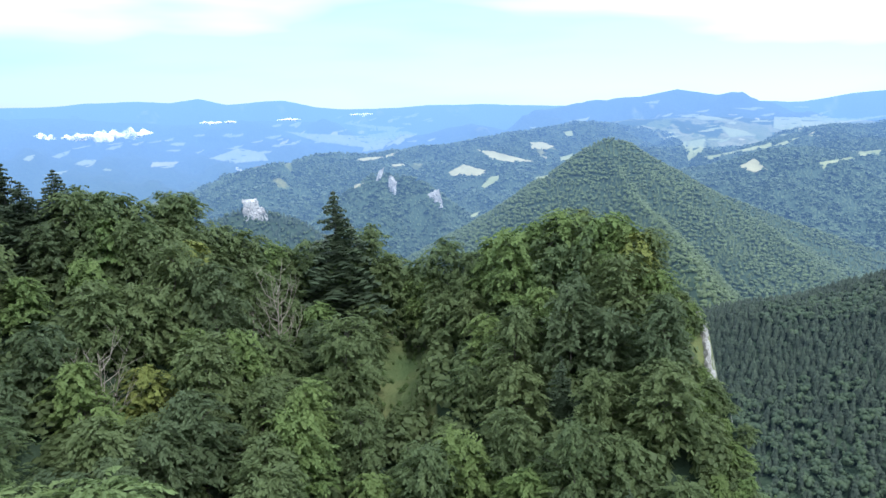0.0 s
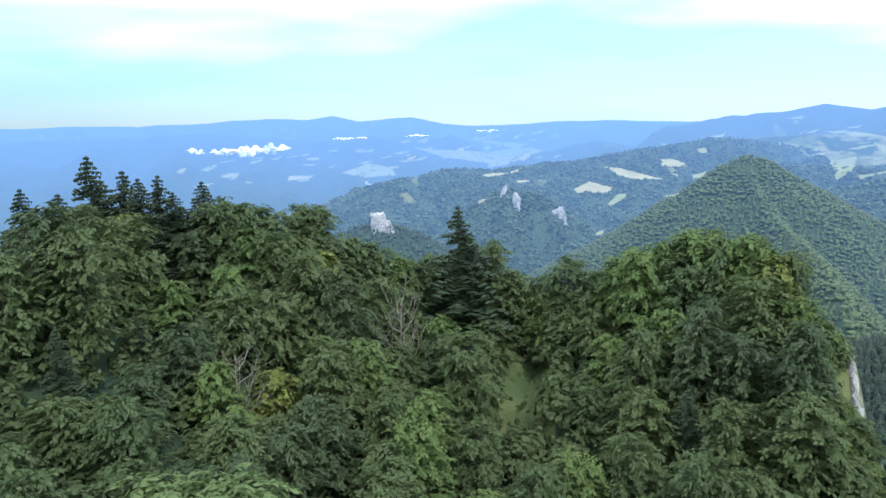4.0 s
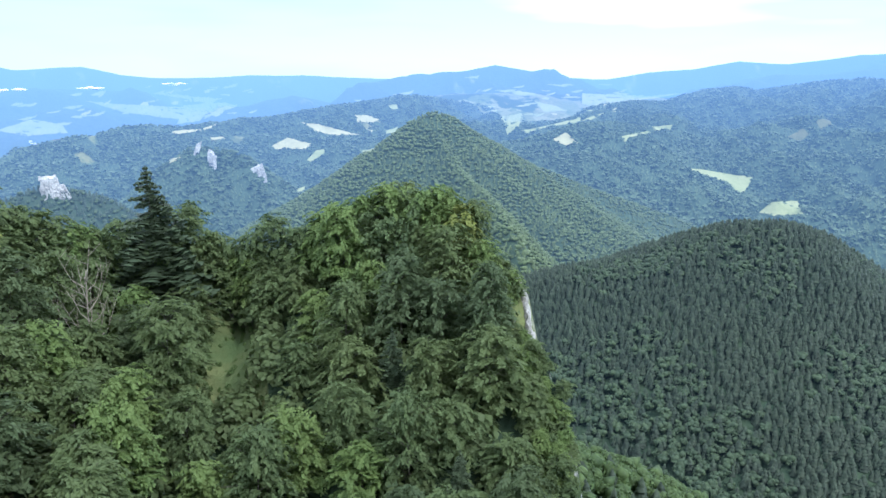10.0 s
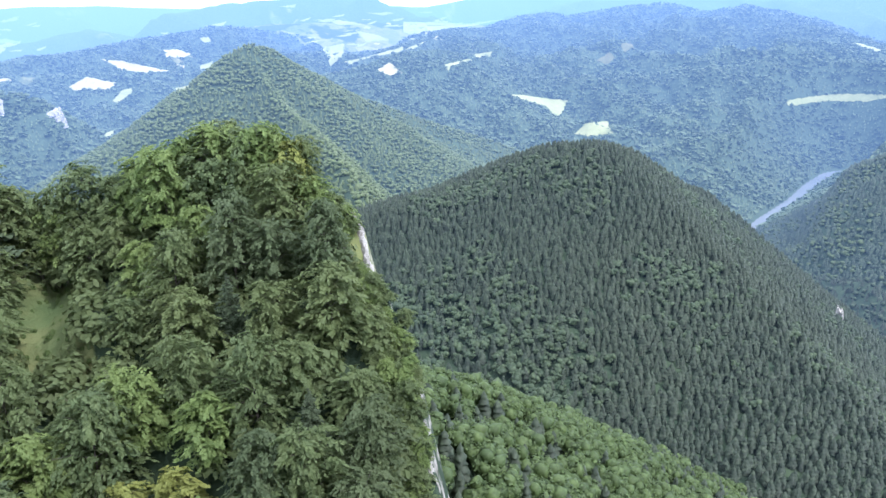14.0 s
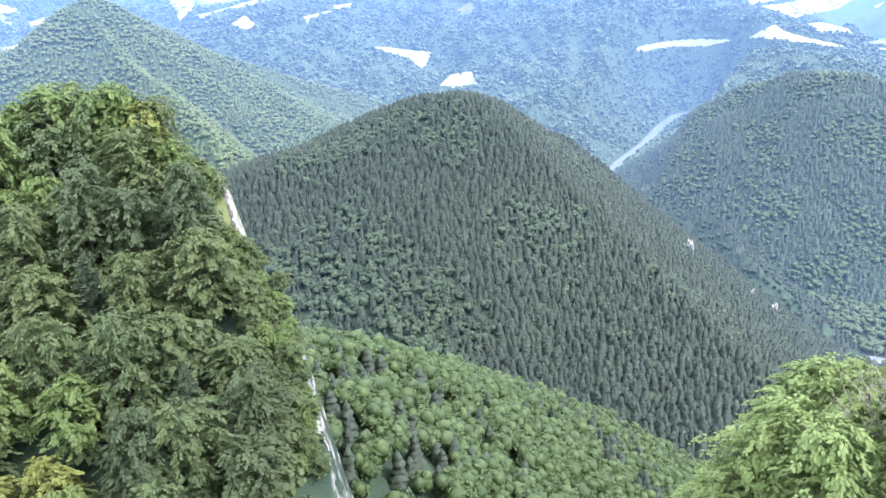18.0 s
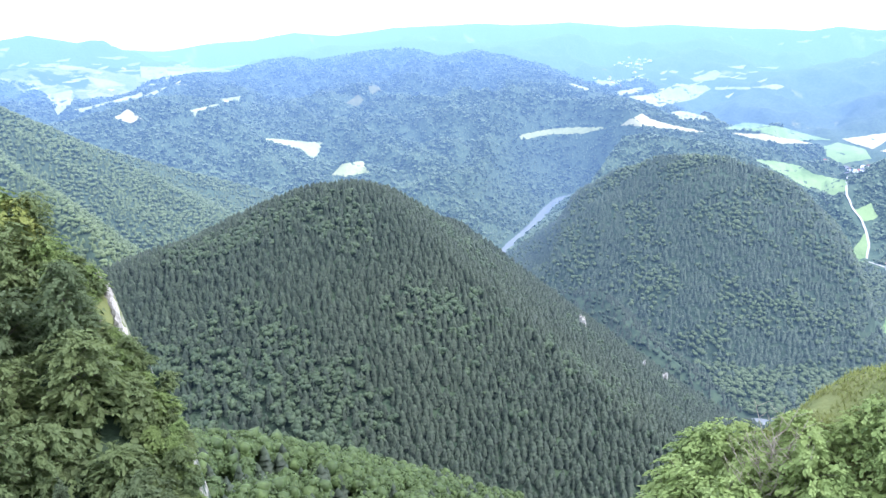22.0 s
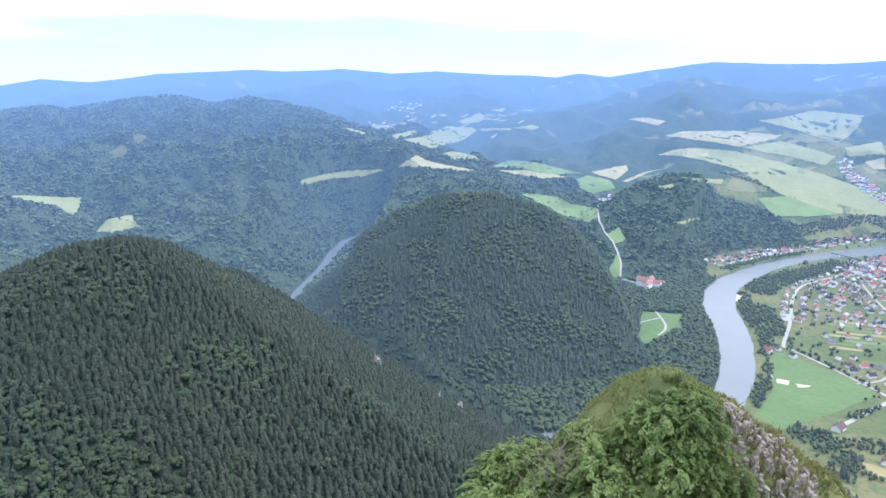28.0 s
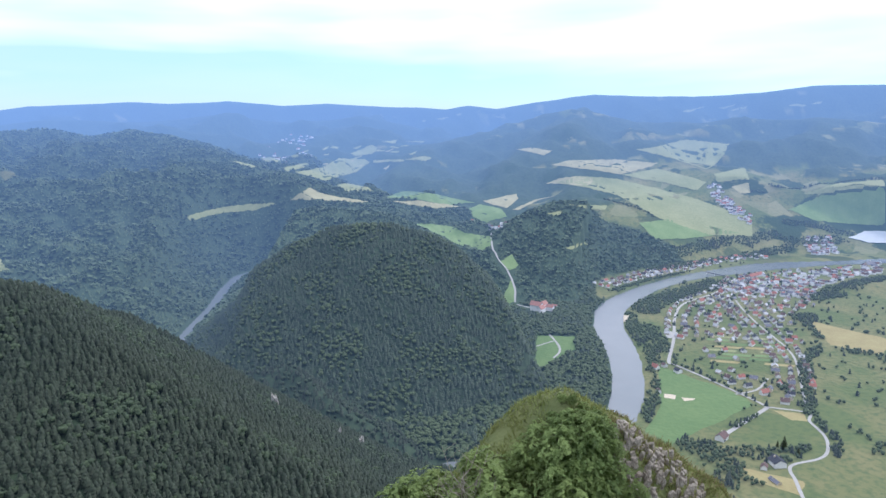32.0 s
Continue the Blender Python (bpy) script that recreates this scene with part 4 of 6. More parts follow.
def road(pts, half, label="pale village road between houses"):
    me = ribbon("road", [(x, y, half) for x, y in pts], lambda x, y: above(x, y) + 0.2, ROAD_M)
    return tagged(new("road", me), label, "road", kind="structure")


ROADS = [
    [(1536, -19), (1556, -12), (1725, -23), (1896, -25), (2054, -49), (2211, -142), (2403, -208)],
    [(2127, -190), (2041, -199), (1887, -224), (1724, -262)],
    [(1536, -19), (1471, -78), (1378, -155), (1339, -184)],
    [(1330, -247), (1445, -256), (1623, -270), (1724, -262)],
    [(1389, -133), (1424, -174), (1493, -201)],
    [(1339, -184), (1330, -247), (1292, -244), (1236, -257), (1182, -252), (1147, -234), (1110, -189), (1063, -189), (1015, -191)],
]
for r, h in zip(ROADS, (3.6, 2.4, 2.8, 2.4, 2.4, 2.6)):
    road(r, h)
road([(1339, -184), (1192, -98)], 4, "straight lane to a lone house")
road([(1703, 280), (1658, 256), (1594, 230), (1550, 223), (1509, 230)], 2.6, "winding gravel path in a clearing")
road([(1575, 284), (1591, 274), (1613, 260), (1636, 244)], 2.2, "gravel path in a clearing")
road([(2633, 640), (2174, 530), (2093, 495), (2040, 445), (1985, 415), (1940, 400), (1900, 330)], 2.6, "valley road past the monastery")


def within(x, y, p):
    """Whether places lie inside an outline."""
    inside = np.zeros(x.shape, bool)
    for (x0, y0), (x1, y1) in zip(p, np.roll(p, -1, axis=0)):
        inside ^= ((y0 > y) != (y1 > y)) & (x < (x1 - x0) * (y - y0) / (y1 - y0 + 1e-9) + x0)
    return inside


# ---- trees ----
def tube(pts, radii, sides=6):
    """A tapered tube through the points; corners and quads."""
    pts = np.array(pts, float)
    v, f = [], []
    for k, (p, r) in enumerate(zip(pts, radii)):
        t = pts[min(k + 1, len(pts) - 1)] - pts[max(k - 1, 0)]
        t /= np.linalg.norm(t) + 1e-9
        a = np.cross(t, (0.3, 1, 0.1)); a /= np.linalg.norm(a) + 1e-9
        b = np.cross(t, a)
        for s in range(sides):
            w = 2 * math.pi * s / sides
            v.append(p + r * (math.cos(w) * a + math.sin(w) * b))
    for k in range(len(pts) - 1):
        for s in range(sides):
            q = (s + 1) % sides
            f.append((k * sides + s, k * sides + q, (k + 1) * sides + q, (k + 1) * sides + s))
    return np.array(v), np.array(f)


def joined(pieces):
    v, f, n = [], [], 0
    for a, b in pieces:
        v.append(a)
        f.append(np.asarray(b) + n)
        n += len(a)
    return np.concatenate(v), np.concatenate(f)


def leaf_quads(rng, centre, normal, size, long=1.5, way=None):
    """Lozenge leaves, lying about their normals."""
    n = len(centre)
    nrm = normal / (np.linalg.norm(normal, axis=1)[:, None] + 1e-9)
    a = np.cross(nrm, rng.normal(size=(n, 3)) if way is None else np.cross(way, nrm))
    a /= np.linalg.norm(a, axis=1)[:, None] + 1e-9
    b = np.cross(nrm, a)
    s = size[:, None]
    v = np.stack([centre - a * s * long / 2, centre - b * s / 2 + a * s * 0.1, centre + a * s * long / 2 - nrm * s * 0.25, centre + b * s / 2 + a * s * 0.1], 1)
    return v.reshape(-1, 3), np.arange(n * 4).reshape(n, 4)


def broad_tree(seed, height, width, limbs, leaves, size, low=0.22, mat=None):
    """Meshes of a broadleaf tree: trunk and rising limbs, and a crown of flat leafy sprays that droop at their tips, in layers with gaps."""
    rng = np.random.RandomState(seed)
    lean = rng.normal(size=2) * 0.04 * height
    spine = [(lean[0] * u * u, lean[1] * u * u, u * height * 0.9 - 1.0) for u in np.linspace(0, 1, 7)]
    r0 = 0.012 * height + 0.05
    wood = [tube(spine, np.linspace(r0, r0 * 0.15, 7), 7)]
    centre, normal, way, tone = [], [], [], []
    swell = rng.uniform(0, 6.28, 3)
    for k in range(limbs):
        u = low + (1 - low) * (k + rng.uniform(0, 1)) / limbs
        v = (u - low) / (1 - low)
        ang = k * 2.4 + rng.uniform(-0.6, 0.6)
        env = width * 0.5 * (0.30 + 0.70 * math.sin(math.pi * (0.22 + 0.74 * v)) ** 0.7) * (1 + 0.22 * math.sin(2 * ang + swell[0]) + 0.15 * math.sin(5 * v + swell[1])) * rng.uniform(0.75, 1.15)
        out = np.array([math.cos(ang), math.sin(ang), 0.0])
        side = np.array([-out[1], out[0], 0.0])
        rise = (0.25 + 0.75 * v) * env * rng.uniform(0.7, 1.2)
        foot = np.array([lean[0] * u * u, lean[1] * u * u, max(u * height * 0.96 - rise, height * 0.1)])
        tip = foot + out * env + np.array([0, 0, rise])
        if k % 2 == 0:
            wood.append(tube([foot, (foot + tip) / 2 + np.array([0, 0, 0.1 * env]), tip], [r0 * 0.3, r0 * 0.18, r0 * 0.05], 4))
        for j in range(6):
            f = (0.40, 0.54, 0.68, 0.80, 0.92, 1.04)[j]
            c = foot + (tip - foot) * f + np.array([0, 0, 0.12 * env * math.sin(3.14 * f)]) + side * rng.uniform(-0.45, 0.45) * env * (0.4 + 0.6 * f) + rng.normal(size=3) * 0.12
            L, W = width * rng.uniform(0.12, 0.20), width * rng.uniform(0.06, 0.10)
            n = np.array([0, 0, 1.0]) + out * rng.uniform(0.0, 0.5) + side * rng.uniform(-0.3, 0.3)
            n /= np.linalg.norm(n)
            e1 = out + side * rng.uniform(-0.8, 0.8)
            e1 -= n * e1.dot(n)
            e1 /= np.linalg.norm(e1)
            e2 = np.cross(n, e1)
            a = rng.uniform(-1, 1, leaves)
            b = rng.uniform(-1, 1, leaves) * (0.35 + 0.65 * (1 - a) / 2)
            q = c + np.outer(a * L, e1) + np.outer(b * W, e2) - np.outer(0.15 * L * (a + 0.6) ** 2 * (a > -0.6) + 0.25 * W * b * b, (0, 0, 1)) + rng.normal(size=(leaves, 3)) * 0.035 * L
            centre.append(q)
            normal.append(n + 0.28 * rng.normal(size=(leaves, 3)) + 0.4 * np.outer(a, e1))
            way.append(e1 + np.outer(b * 1.1, e2) + 0.25 * rng.normal(size=(leaves, 3)))
            tone.append(np.full(leaves, rng.uniform(0, 1)))
    centre, normal = np.concatenate(centre), np.concatenate(normal)
    lv, lf = leaf_quads(rng, centre, normal, rng.uniform(0.7, 1.3, len(centre)) * size, 2.0, np.concatenate(way))
    tv, tf = joined(wood)
    crown = mesh_of("crown", lv, lf, mat or LEAF)
    crown.attributes.new("tone", "FLOAT", "POINT").data.foreach_set("value", np.repeat(np.concatenate(tone), 4).astype(np.float32))
    return mesh_of("trunk", tv, tf, BARK, True), crown


def spruce_tree(seed, height, width, whorls, sprays):
    """Meshes of a spruce: a straight stem and whorls of drooping sprays that shorten towards the tip."""
    rng = np.random.RandomState(seed)
    tv, tf = tube([(0, 0, -1), (0, 0, height * 0.5), (0, 0, height)], [0.017 * height, 0.01 * height, 0.01], 7)
    vs, fs, n = [], [], 0
    for k in range(whorls):
        u = (k + 0.5) / whorls
        z0 = height * (0.16 + 0.84 * u)
        reach = width * 0.5 * (1 - u) ** 0.8 + 0.12
        for j in range(max(6, int(9 * (1 - u) + 5))):
            ang = rng.uniform(0, 6.283)
            L = reach * rng.uniform(0.6, 1.15)
            d = np.array([math.cos(ang), math.sin(ang), 0])
            sd = np.array([-d[1], d[0], 0])
            for i in range(sprays):
                f = (i + 1) / sprays
                c = np.array([0, 0, z0]) + d * L * f + np.array([0, 0, -0.34 * L * f * f + 0.12 * L * (f > 0.85)])
                w = 0.36 * L * (1.15 - 0.6 * f) + 0.14
                a = c - d * L / sprays * 0.95
                droop = np.array([0, 0, -0.22 * w])
                v = np.array([a, c + sd * w * 0.8 + droop - d * 0.1, c + d * L / sprays * 0.5, c - sd * w * 0.8 + droop - d * 0.1])
                vs.append(v + rng.normal(size=(4, 3)) * 0.04)
                fs.append(np.arange(4) + n)
                hang = np.array([0, 0, -1.0]) * (0.30 * w + 0.22) * rng.uniform(0.7, 1.3)
                side = sd * w * rng.uniform(-0.6, 0.6)
                tip = c + d * L / sprays * 0.3
                vs.append(np.array([a, tip, tip + hang * 0.7 + side, a + hang * 1.1 + side * 0.4]) + rng.normal(size=(4, 3)) * 0.05)
                fs.append(np.arange(4) + n + 4)
                n += 8
    return mesh_of("trunk", tv, tf, BARK, True), mesh_of("crown", np.concatenate(vs), np.array(fs), NEEDLE)


def tree_thing(name, meshes, label, category, group):
    root = new(name)
    part("trunk", meshes[0], root)
    part("crown", meshes[1], root)
    return tagged(root, label, category, group)


rng = np.random.RandomState(7)
broad = [broad_tree(10 + k, h, w, c, 24, 0.27) for k, (h, w, c) in enumerate([(14, 8.0, 46), (12, 7, 40), (16, 7.5, 50), (11, 7.5, 40), (9, 6, 34)])]
broad_y = [broad_tree(30 + k, h, w, c, 24, 0.27, mat=LEAF_B) for k, (h, w, c) in enumerate([(12, 7.5, 42), (10, 6, 36)])]
broad_d = [broad_tree(36 + k, h, w, c, 24, 0.27, mat=LEAF_D) for k, (h, w, c) in enumerate([(14, 7.5, 46), (12, 6.5, 40)])]
broad_o = [broad_tree(40, 10, 6, 36, 24, 0.27, mat=LEAF_Y)]
broad_l = [broad_tree(44, 12, 7.5, 44, 26, 0.27, mat=LEAF_L)]
spruces = [spruce_tree(50 + k, h, w, n, 7) for k, (h, w, n) in enumerate([(18, 9.5, 30), (15, 7.0, 22)])]


def ground_at(x, y):
    return float(land(np.array([x]), np.array([y]))[0][0])


def plant(meshes, x, y, s, name, label, category, group, sink=0.0):
    root = tree_thing(name, meshes, label, category, group)
    root.matrix_basis = pose(x, y, ground_at(x, y) - sink, rng.uniform(-3, 3), rng.uniform(-3, 3), rng.uniform(0, 360)) @ Matrix.Diagonal((s, s, s * rng.uniform(0.9, 1.12), 1))
    return root


# the wood on the crest, whose crowns keep below its skyline: azimuth, elevation
SKY_AZ = (-60, -40.8, -39.0, -33.5, -31.3, -28.8, -27.0, -25.8, -23.2, -21.3, -19.6, -19.2, -16.3, -12.9, -10.3, -8.5, -6.3, -3.3, -2.3, 0.1, 1.9, 3.8, 6.5, 8.7, 10.9, 13.1, 14.4, 16.1, 17.9, 19.4)
SKY_EL = (-5.0, -5.6, -4.4, -4.2, -4.7, -5.3, -5.2, -4.4, -4.7, -5.2, -6.4, -8.1, -8.5, -9.4, -9.4, -9.9, -9.4, -9.7, -12.2, -10.5, -11.2, -9.7, -8.8, -8.4, -7.9, -8.1, -9.9, -9.8, -12.4, -14.2)
HEIGHT = {m[1].name: max(v.co.z for v in m[1].vertices) for m in broad + broad_y + broad_d + broad_o + broad_l + spruces}


def fit(meshes, x, y, s):
    """The size of a tree, or less where it would rise above the skyline of the wood."""
    d = math.hypot(x, y)
    az = math.degrees(math.atan2(x, y))
    el = np.interp(az, SKY_AZ, SKY_EL) + rng.uniform(-0.9, 0.25)
    if -7.5 < az < -1.0 and d < 104:
        el = min(el, -24.5 - 2.0 * abs(az + 4.3) / 3)
    return max(0.3, min(s, (EYE + d * math.tan(radians(el)) - ground_at(x, y)) / (HEIGHT[meshes[1].name] * 1.04)))


placed = []
for _ in range(6000):
    az, d = rng.uniform(-52, 24), math.sqrt(rng.uniform(56 ** 2, 130 ** 2))
    x, y = xy(az, d)
    if any((x - a) ** 2 + (y - b) ** 2 < 5.0 ** 2 for a, b in placed):
        continue
    z, w = land(np.array([x]), np.array([y]))
    if w[0] != 2 or (d > 122) or az > brink(d) - 3.0 - (1.5 if 80 < d < 91 else 0.0) or (-6.5 < az < -1.5 and 92 < d < 113):
        continue
    placed.append((x, y))
    k = rng.randint(0, 12)
    if k == 9 and rng.uniform() < 0.7:
        k = 0
    if k in (6, 11):
        kind, name, label = broad_d[rng.randint(0, 2)], "beech_tree", "deep green beech tree on the steep mountainside"
    elif k < 7:
        kind, name, label = broad[rng.randint(0, 5)], "beech_tree", "leafy green beech tree on the steep mountainside"
    elif k < 9:
        kind, name, label = broad_y[rng.randint(0, 2)], "maple_tree", "bright green maple tree on the steep mountainside"
    elif k == 9:
        kind, name, label = broad_o[0], "rowan_tree", "yellowish green rowan tree on the mountainside"
    else:
        kind, name, label = spruces[1], "spruce_tree", "young dark spruce tree among beeches"
    plant(kind, x, y, fit(kind, x, y, rng.uniform(0.5, 0.7) if k == 10 else rng.uniform(0.75, 1.1)), name, label, "tree", "trees of the crest")


def clump_proto(seed, rings, sides, kind):
    """A coarse tree for far slopes: a spire, a tiered fir, a crown of boughs or a dome of leaves, of one metre's height and width."""
    rng = np.random.RandomState(seed)
    v, f = [], []
    if kind == "spire":
        n = 0
        for k in range(rings):
            z0, z1 = 0.12 + 0.88 * k / rings * 0.92, 0.12 + 0.88 * min(1, (k + 1.55) / rings)
            r = 0.5 * (1 - k / rings) ** 0.6
            for s in range(sides):
                w = 6.283 * (s + rng.uniform(-0.25, 0.25) + 0.5 * (k % 2)) / sides
                rr = r * rng.uniform(0.65, 1.15)
                v.append((rr * math.cos(w), rr * math.sin(w), z0 + rng.uniform(-0.03, 0.03)))
            v.append((0, 0, z1))
            f += [(n + s, n + (s + 1) % sides, n + sides) for s in range(sides)]
            n += sides + 1
    elif kind == "fir":
        # tiers of drooping branches with a jagged hem
        n = 0
        for k in range(rings):
            u = k / rings
            r = 0.5 * (1 - u) ** 0.6 + 0.02
            shift = rng.uniform(-0.05, 0.05, 2) * (1 - u)
            for q in range(sides):
                w = 6.283 * (q + rng.uniform(-0.3, 0.3)) / sides + k
                rr = r * (rng.uniform(0.9, 1.15) if (q + k) % 2 else rng.uniform(0.68, 0.9))
                v.append((rr * math.cos(w) + shift[0], rr * math.sin(w) + shift[1], 0.08 + 0.80 * u + rng.uniform(-0.05, 0.03)))
            v.append((shift[0], shift[1], min(1.0, 0.08 + 0.80 * u + 0.36 * (1 - 0.55 * u))))
            f += [(n + q, n + (q + 1) % sides, n + sides) for q in range(sides)]
            n += sides + 1
    elif kind == "crown":
        # a crown of several rounded boughs, with loose sprays round it
        v, f, n = [], [], 0
        for k in range(sides):
            bm = bmesh.new()
            bmesh.ops.create_icosphere(bm, subdivisions=1, radius=0.36 if k == 0 else rng.uniform(0.17, 0.27))
            w = k * 2.4
            c = Vector((0, 0, 0.46)) if k == 0 else Vector((0.26 * math.cos(w), 0.26 * math.sin(w), 0.38 + 0.42 * k / sides))
            for q in bm.verts:
                b = 1 + 0.45 * noise.noise(q.co * 6.5 + Vector((seed * 3.1 + k, 0, 0))) + rng.uniform(-0.1, 0.1)
                v.append(tuple(q.co * b + c))
            f += [[q.index + n for q in t.verts] for t in bm.faces]
            n = len(v)
            bm.free()
        p = rng.normal(size=(rings, 3))
        p[:, 2] = np.abs(p[:, 2])
        p /= np.linalg.norm(p, axis=1)[:, None]
        a, b = leaf_quads(rng, p * rng.uniform(0.42, 0.52, rings)[:, None] + np.array([0, 0, 0.44]), p + np.array([0, 0, 0.5]) + 0.5 * rng.normal(size=(rings, 3)), rng.uniform(0.10, 0.20, rings) * (40 / max(rings, 40)) ** 0.5, 1.3)
        return np.concatenate([v, a]), np.concatenate([f, b[:, [0, 1, 2]] + n, b[:, [0, 2, 3]] + n])
    else:
        p = rng.normal(size=(rings, 3))
        p /= np.linalg.norm(p, axis=1)[:, None]
        p[:, 2] = np.where(p[:, 2] < -0.35, -p[:, 2], p[:, 2])
        lump = 1 + 0.22 * np.sin(p[:, 0] * 7 + seed) * np.cos(p[:, 1] * 6 + 2 * seed) + 0.15 * np.sin(p[:, 2] * 9)
        c = p * (0.5 * lump * rng.uniform(0.75, 1.0, rings))[:, None] + np.array([0, 0, 0.5])
        a, b = leaf_quads(rng, c, p + np.array([0, 0, 0.6]) + 0.35 * rng.normal(size=(rings, 3)), rng.uniform(0.16, 0.30, rings) * (70 / rings) ** 0.5, 1.3)
        return a, np.concatenate([b[:, [0, 1, 2]], b[:, [0, 2, 3]]])
    return np.array(v, float), np.array(f)


SPIRE = [clump_proto(k, 5, 9, "fir") for k in range(6)]
SPIRE_FAR = [clump_proto(k + 10, 3, 6, "fir") for k in range(4)]
SPIRE_TINY = [clump_proto(k + 20, 1, 5, "spire") for k in range(3)]
DOME = [clump_proto(k, 150, 0, "leafy") for k in range(5)]
DOME_NEAR = [clump_proto(k + 60, 150, 6, "crown") for k in range(6)]
DOME_MID = [clump_proto(k + 40, 16, 4, "crown") for k in range(5)]
DOME_FAR = [clump_proto(k + 5, 6, 2, "crown") for k in range(4)]
DOME_TINY = [clump_proto(k + 25, 6, 0, "leafy") for k in range(4)]


def forest(name, az0, az1, d0, d1, step, forms, chooser, label, mats, seed, keep=None):
    """One mesh of very many coarse trees on jittered places of a stretch of hillside. chooser(x, y, rng) gives the kind, height and width of each."""
    rng = np.random.RandomState(seed)
    n = int(radians(az1 - az0) * (d1 * d1 - d0 * d0) / 2 / step ** 2)
    a, d = np.radians(rng.uniform(az0, az1, n * 2)), np.sqrt(rng.uniform(d0 * d0, d1 * d1, n * 2))
    x, y = d * np.sin(a), d * np.cos(a)
    cell = np.floor(np.stack([x, y], 1) / step).astype(int)
    _, first = np.unique(cell, axis=0, return_index=True)
    x, y = x[first], y[first]
    z, w = land(x, y)
    ok = np.isin(w, [NAMES.index(k) for k in forms])
    dist, half = to_line(x, y, RIVER)
    ok &= dist > half + 6
    for p in OPEN:
        ok &= ~within(x, y, p)
    if d1 > 1900:
        ok &= (covered(x, y, w) > 0.5) | (name == "valley_trees")
    if keep is not None:
        ok &= keep(x, y, z)
    x, y, z = x[ok], y[ok], z[ok]
    kind, hh, ww = chooser(x, y, z, rng)
    turn = rng.uniform(0, 6.283, len(x))
    vs, fs, mi, base = [], [], [], 0
    for m, protos in enumerate(mats[1]):
        pick = rng.randint(0, len(protos), len(x))
        for p, (pv, pf) in enumerate(protos):
            i = np.nonzero((kind == m) & (pick == p))[0]
            if not len(i):
                continue
            c, s = np.cos(turn[i])[:, None], np.sin(turn[i])[:, None]
            X = (pv[:, 0] * c - pv[:, 1] * s) * ww[i][:, None] + x[i][:, None]
            Y = (pv[:, 0] * s + pv[:, 1] * c) * ww[i][:, None] + y[i][:, None]
            Z = pv[:, 2] * hh[i][:, None] + z[i][:, None] - 0.5
            vs.append(np.stack([X, Y, Z], -1).reshape(-1, 3))
            fs.append((pf[None] + (np.arange(len(i)) * len(pv))[:, None, None]).reshape(-1, 3) + base)
            mi.append(np.full(len(i) * len(pf), m))
            base += len(i) * len(pv)
    me = mesh_of(name, np.concatenate(vs), np.concatenate(fs), mats[0], True, np.concatenate(mi))
    return tagged(new(name, me), label, "forest", kind="stuff")


def mixed(conifer, h_c, h_b, wide=1.0):
    def choose(x, y, z, rng):
        p = conifer + 0.9 * waves(x, y, 170, 21) * 0.5
        kind = (rng.uniform(0, 1, len(x)) > p).astype(int)
        hh = np.where(kind == 0, rng.uniform(0.7, 1.15, len(x)) * h_c, rng.uniform(0.75, 1.2, len(x)) * h_b)
        return kind, hh, wide * np.where(kind == 0, hh * rng.uniform(0.46, 0.64, len(x)), hh * rng.uniform(0.75, 1.05, len(x)))
    return choose


def leafy_foot(x, y):
    """Where beeches take over from the spruces at the foot of the conical hill."""
    return np.interp(np.degrees(np.arctan2(x, y)), (20, 24.7, 33, 40, 50, 60), (480, 462, 395, 345, 305, 280)) + 28 * waves(x, y, 120, 33) + 12 * waves(x, y, 40, 34)


forest("conifer_forest", 13, 76, 290, 790, 3.7, ["cone"], mixed(0.96, 9.2, 7.0, 1.15), "dense dark spruce forest on the conical hill", ([MID_NEEDLE, CONE_LEAF], [SPIRE, DOME_MID]), 1,
       lambda x, y, z: np.hypot(x, y) >= leafy_foot(x, y))
forest("conifer_forest", 13, 76, 790, 1400, 8.5, ["cone"], mixed(0.66, 12, 9.5), "dark spruce forest on the far flank of the conical hill", ([MID_NEEDLE, CONE_LEAF], [SPIRE_FAR, DOME_FAR]), 9)
forest("beech_forest", 18, 80, 150, 520, 4.3, ["home", "cone"], mixed(0.30, 9.5, 8, 1.05), "blue-green beech wood at the foot of the conical hill", ([MID_NEEDLE, CONE_LEAF], [SPIRE, DOME_MID]), 2,
       lambda x, y, z: np.hypot(x, y) < leafy_foot(x, y))
forest("beech_forest", 18, 80, 110, 420, 4.7, ["spur"], mixed(0.22, 11.5, 9.5, 1.0), "bright green beech wood on the spur in the ravine", ([MID_NEEDLE, MID_LEAF], [SPIRE, DOME_NEAR]), 22)
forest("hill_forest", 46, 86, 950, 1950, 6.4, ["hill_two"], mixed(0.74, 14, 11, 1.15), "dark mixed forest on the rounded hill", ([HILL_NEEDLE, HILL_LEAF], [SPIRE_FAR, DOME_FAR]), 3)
forest("peak_forest", -6, 38, 700, 1950, 6.4, ["left_peak", "left_peak_spur", "left_peak_rib"], mixed(0.35, 8.5, 8, 1.35), "green forest on the pointed peak and its spur", ([PEAK_LEAF, PEAK_LEAF], [SPIRE_FAR, DOME_FAR]), 4)
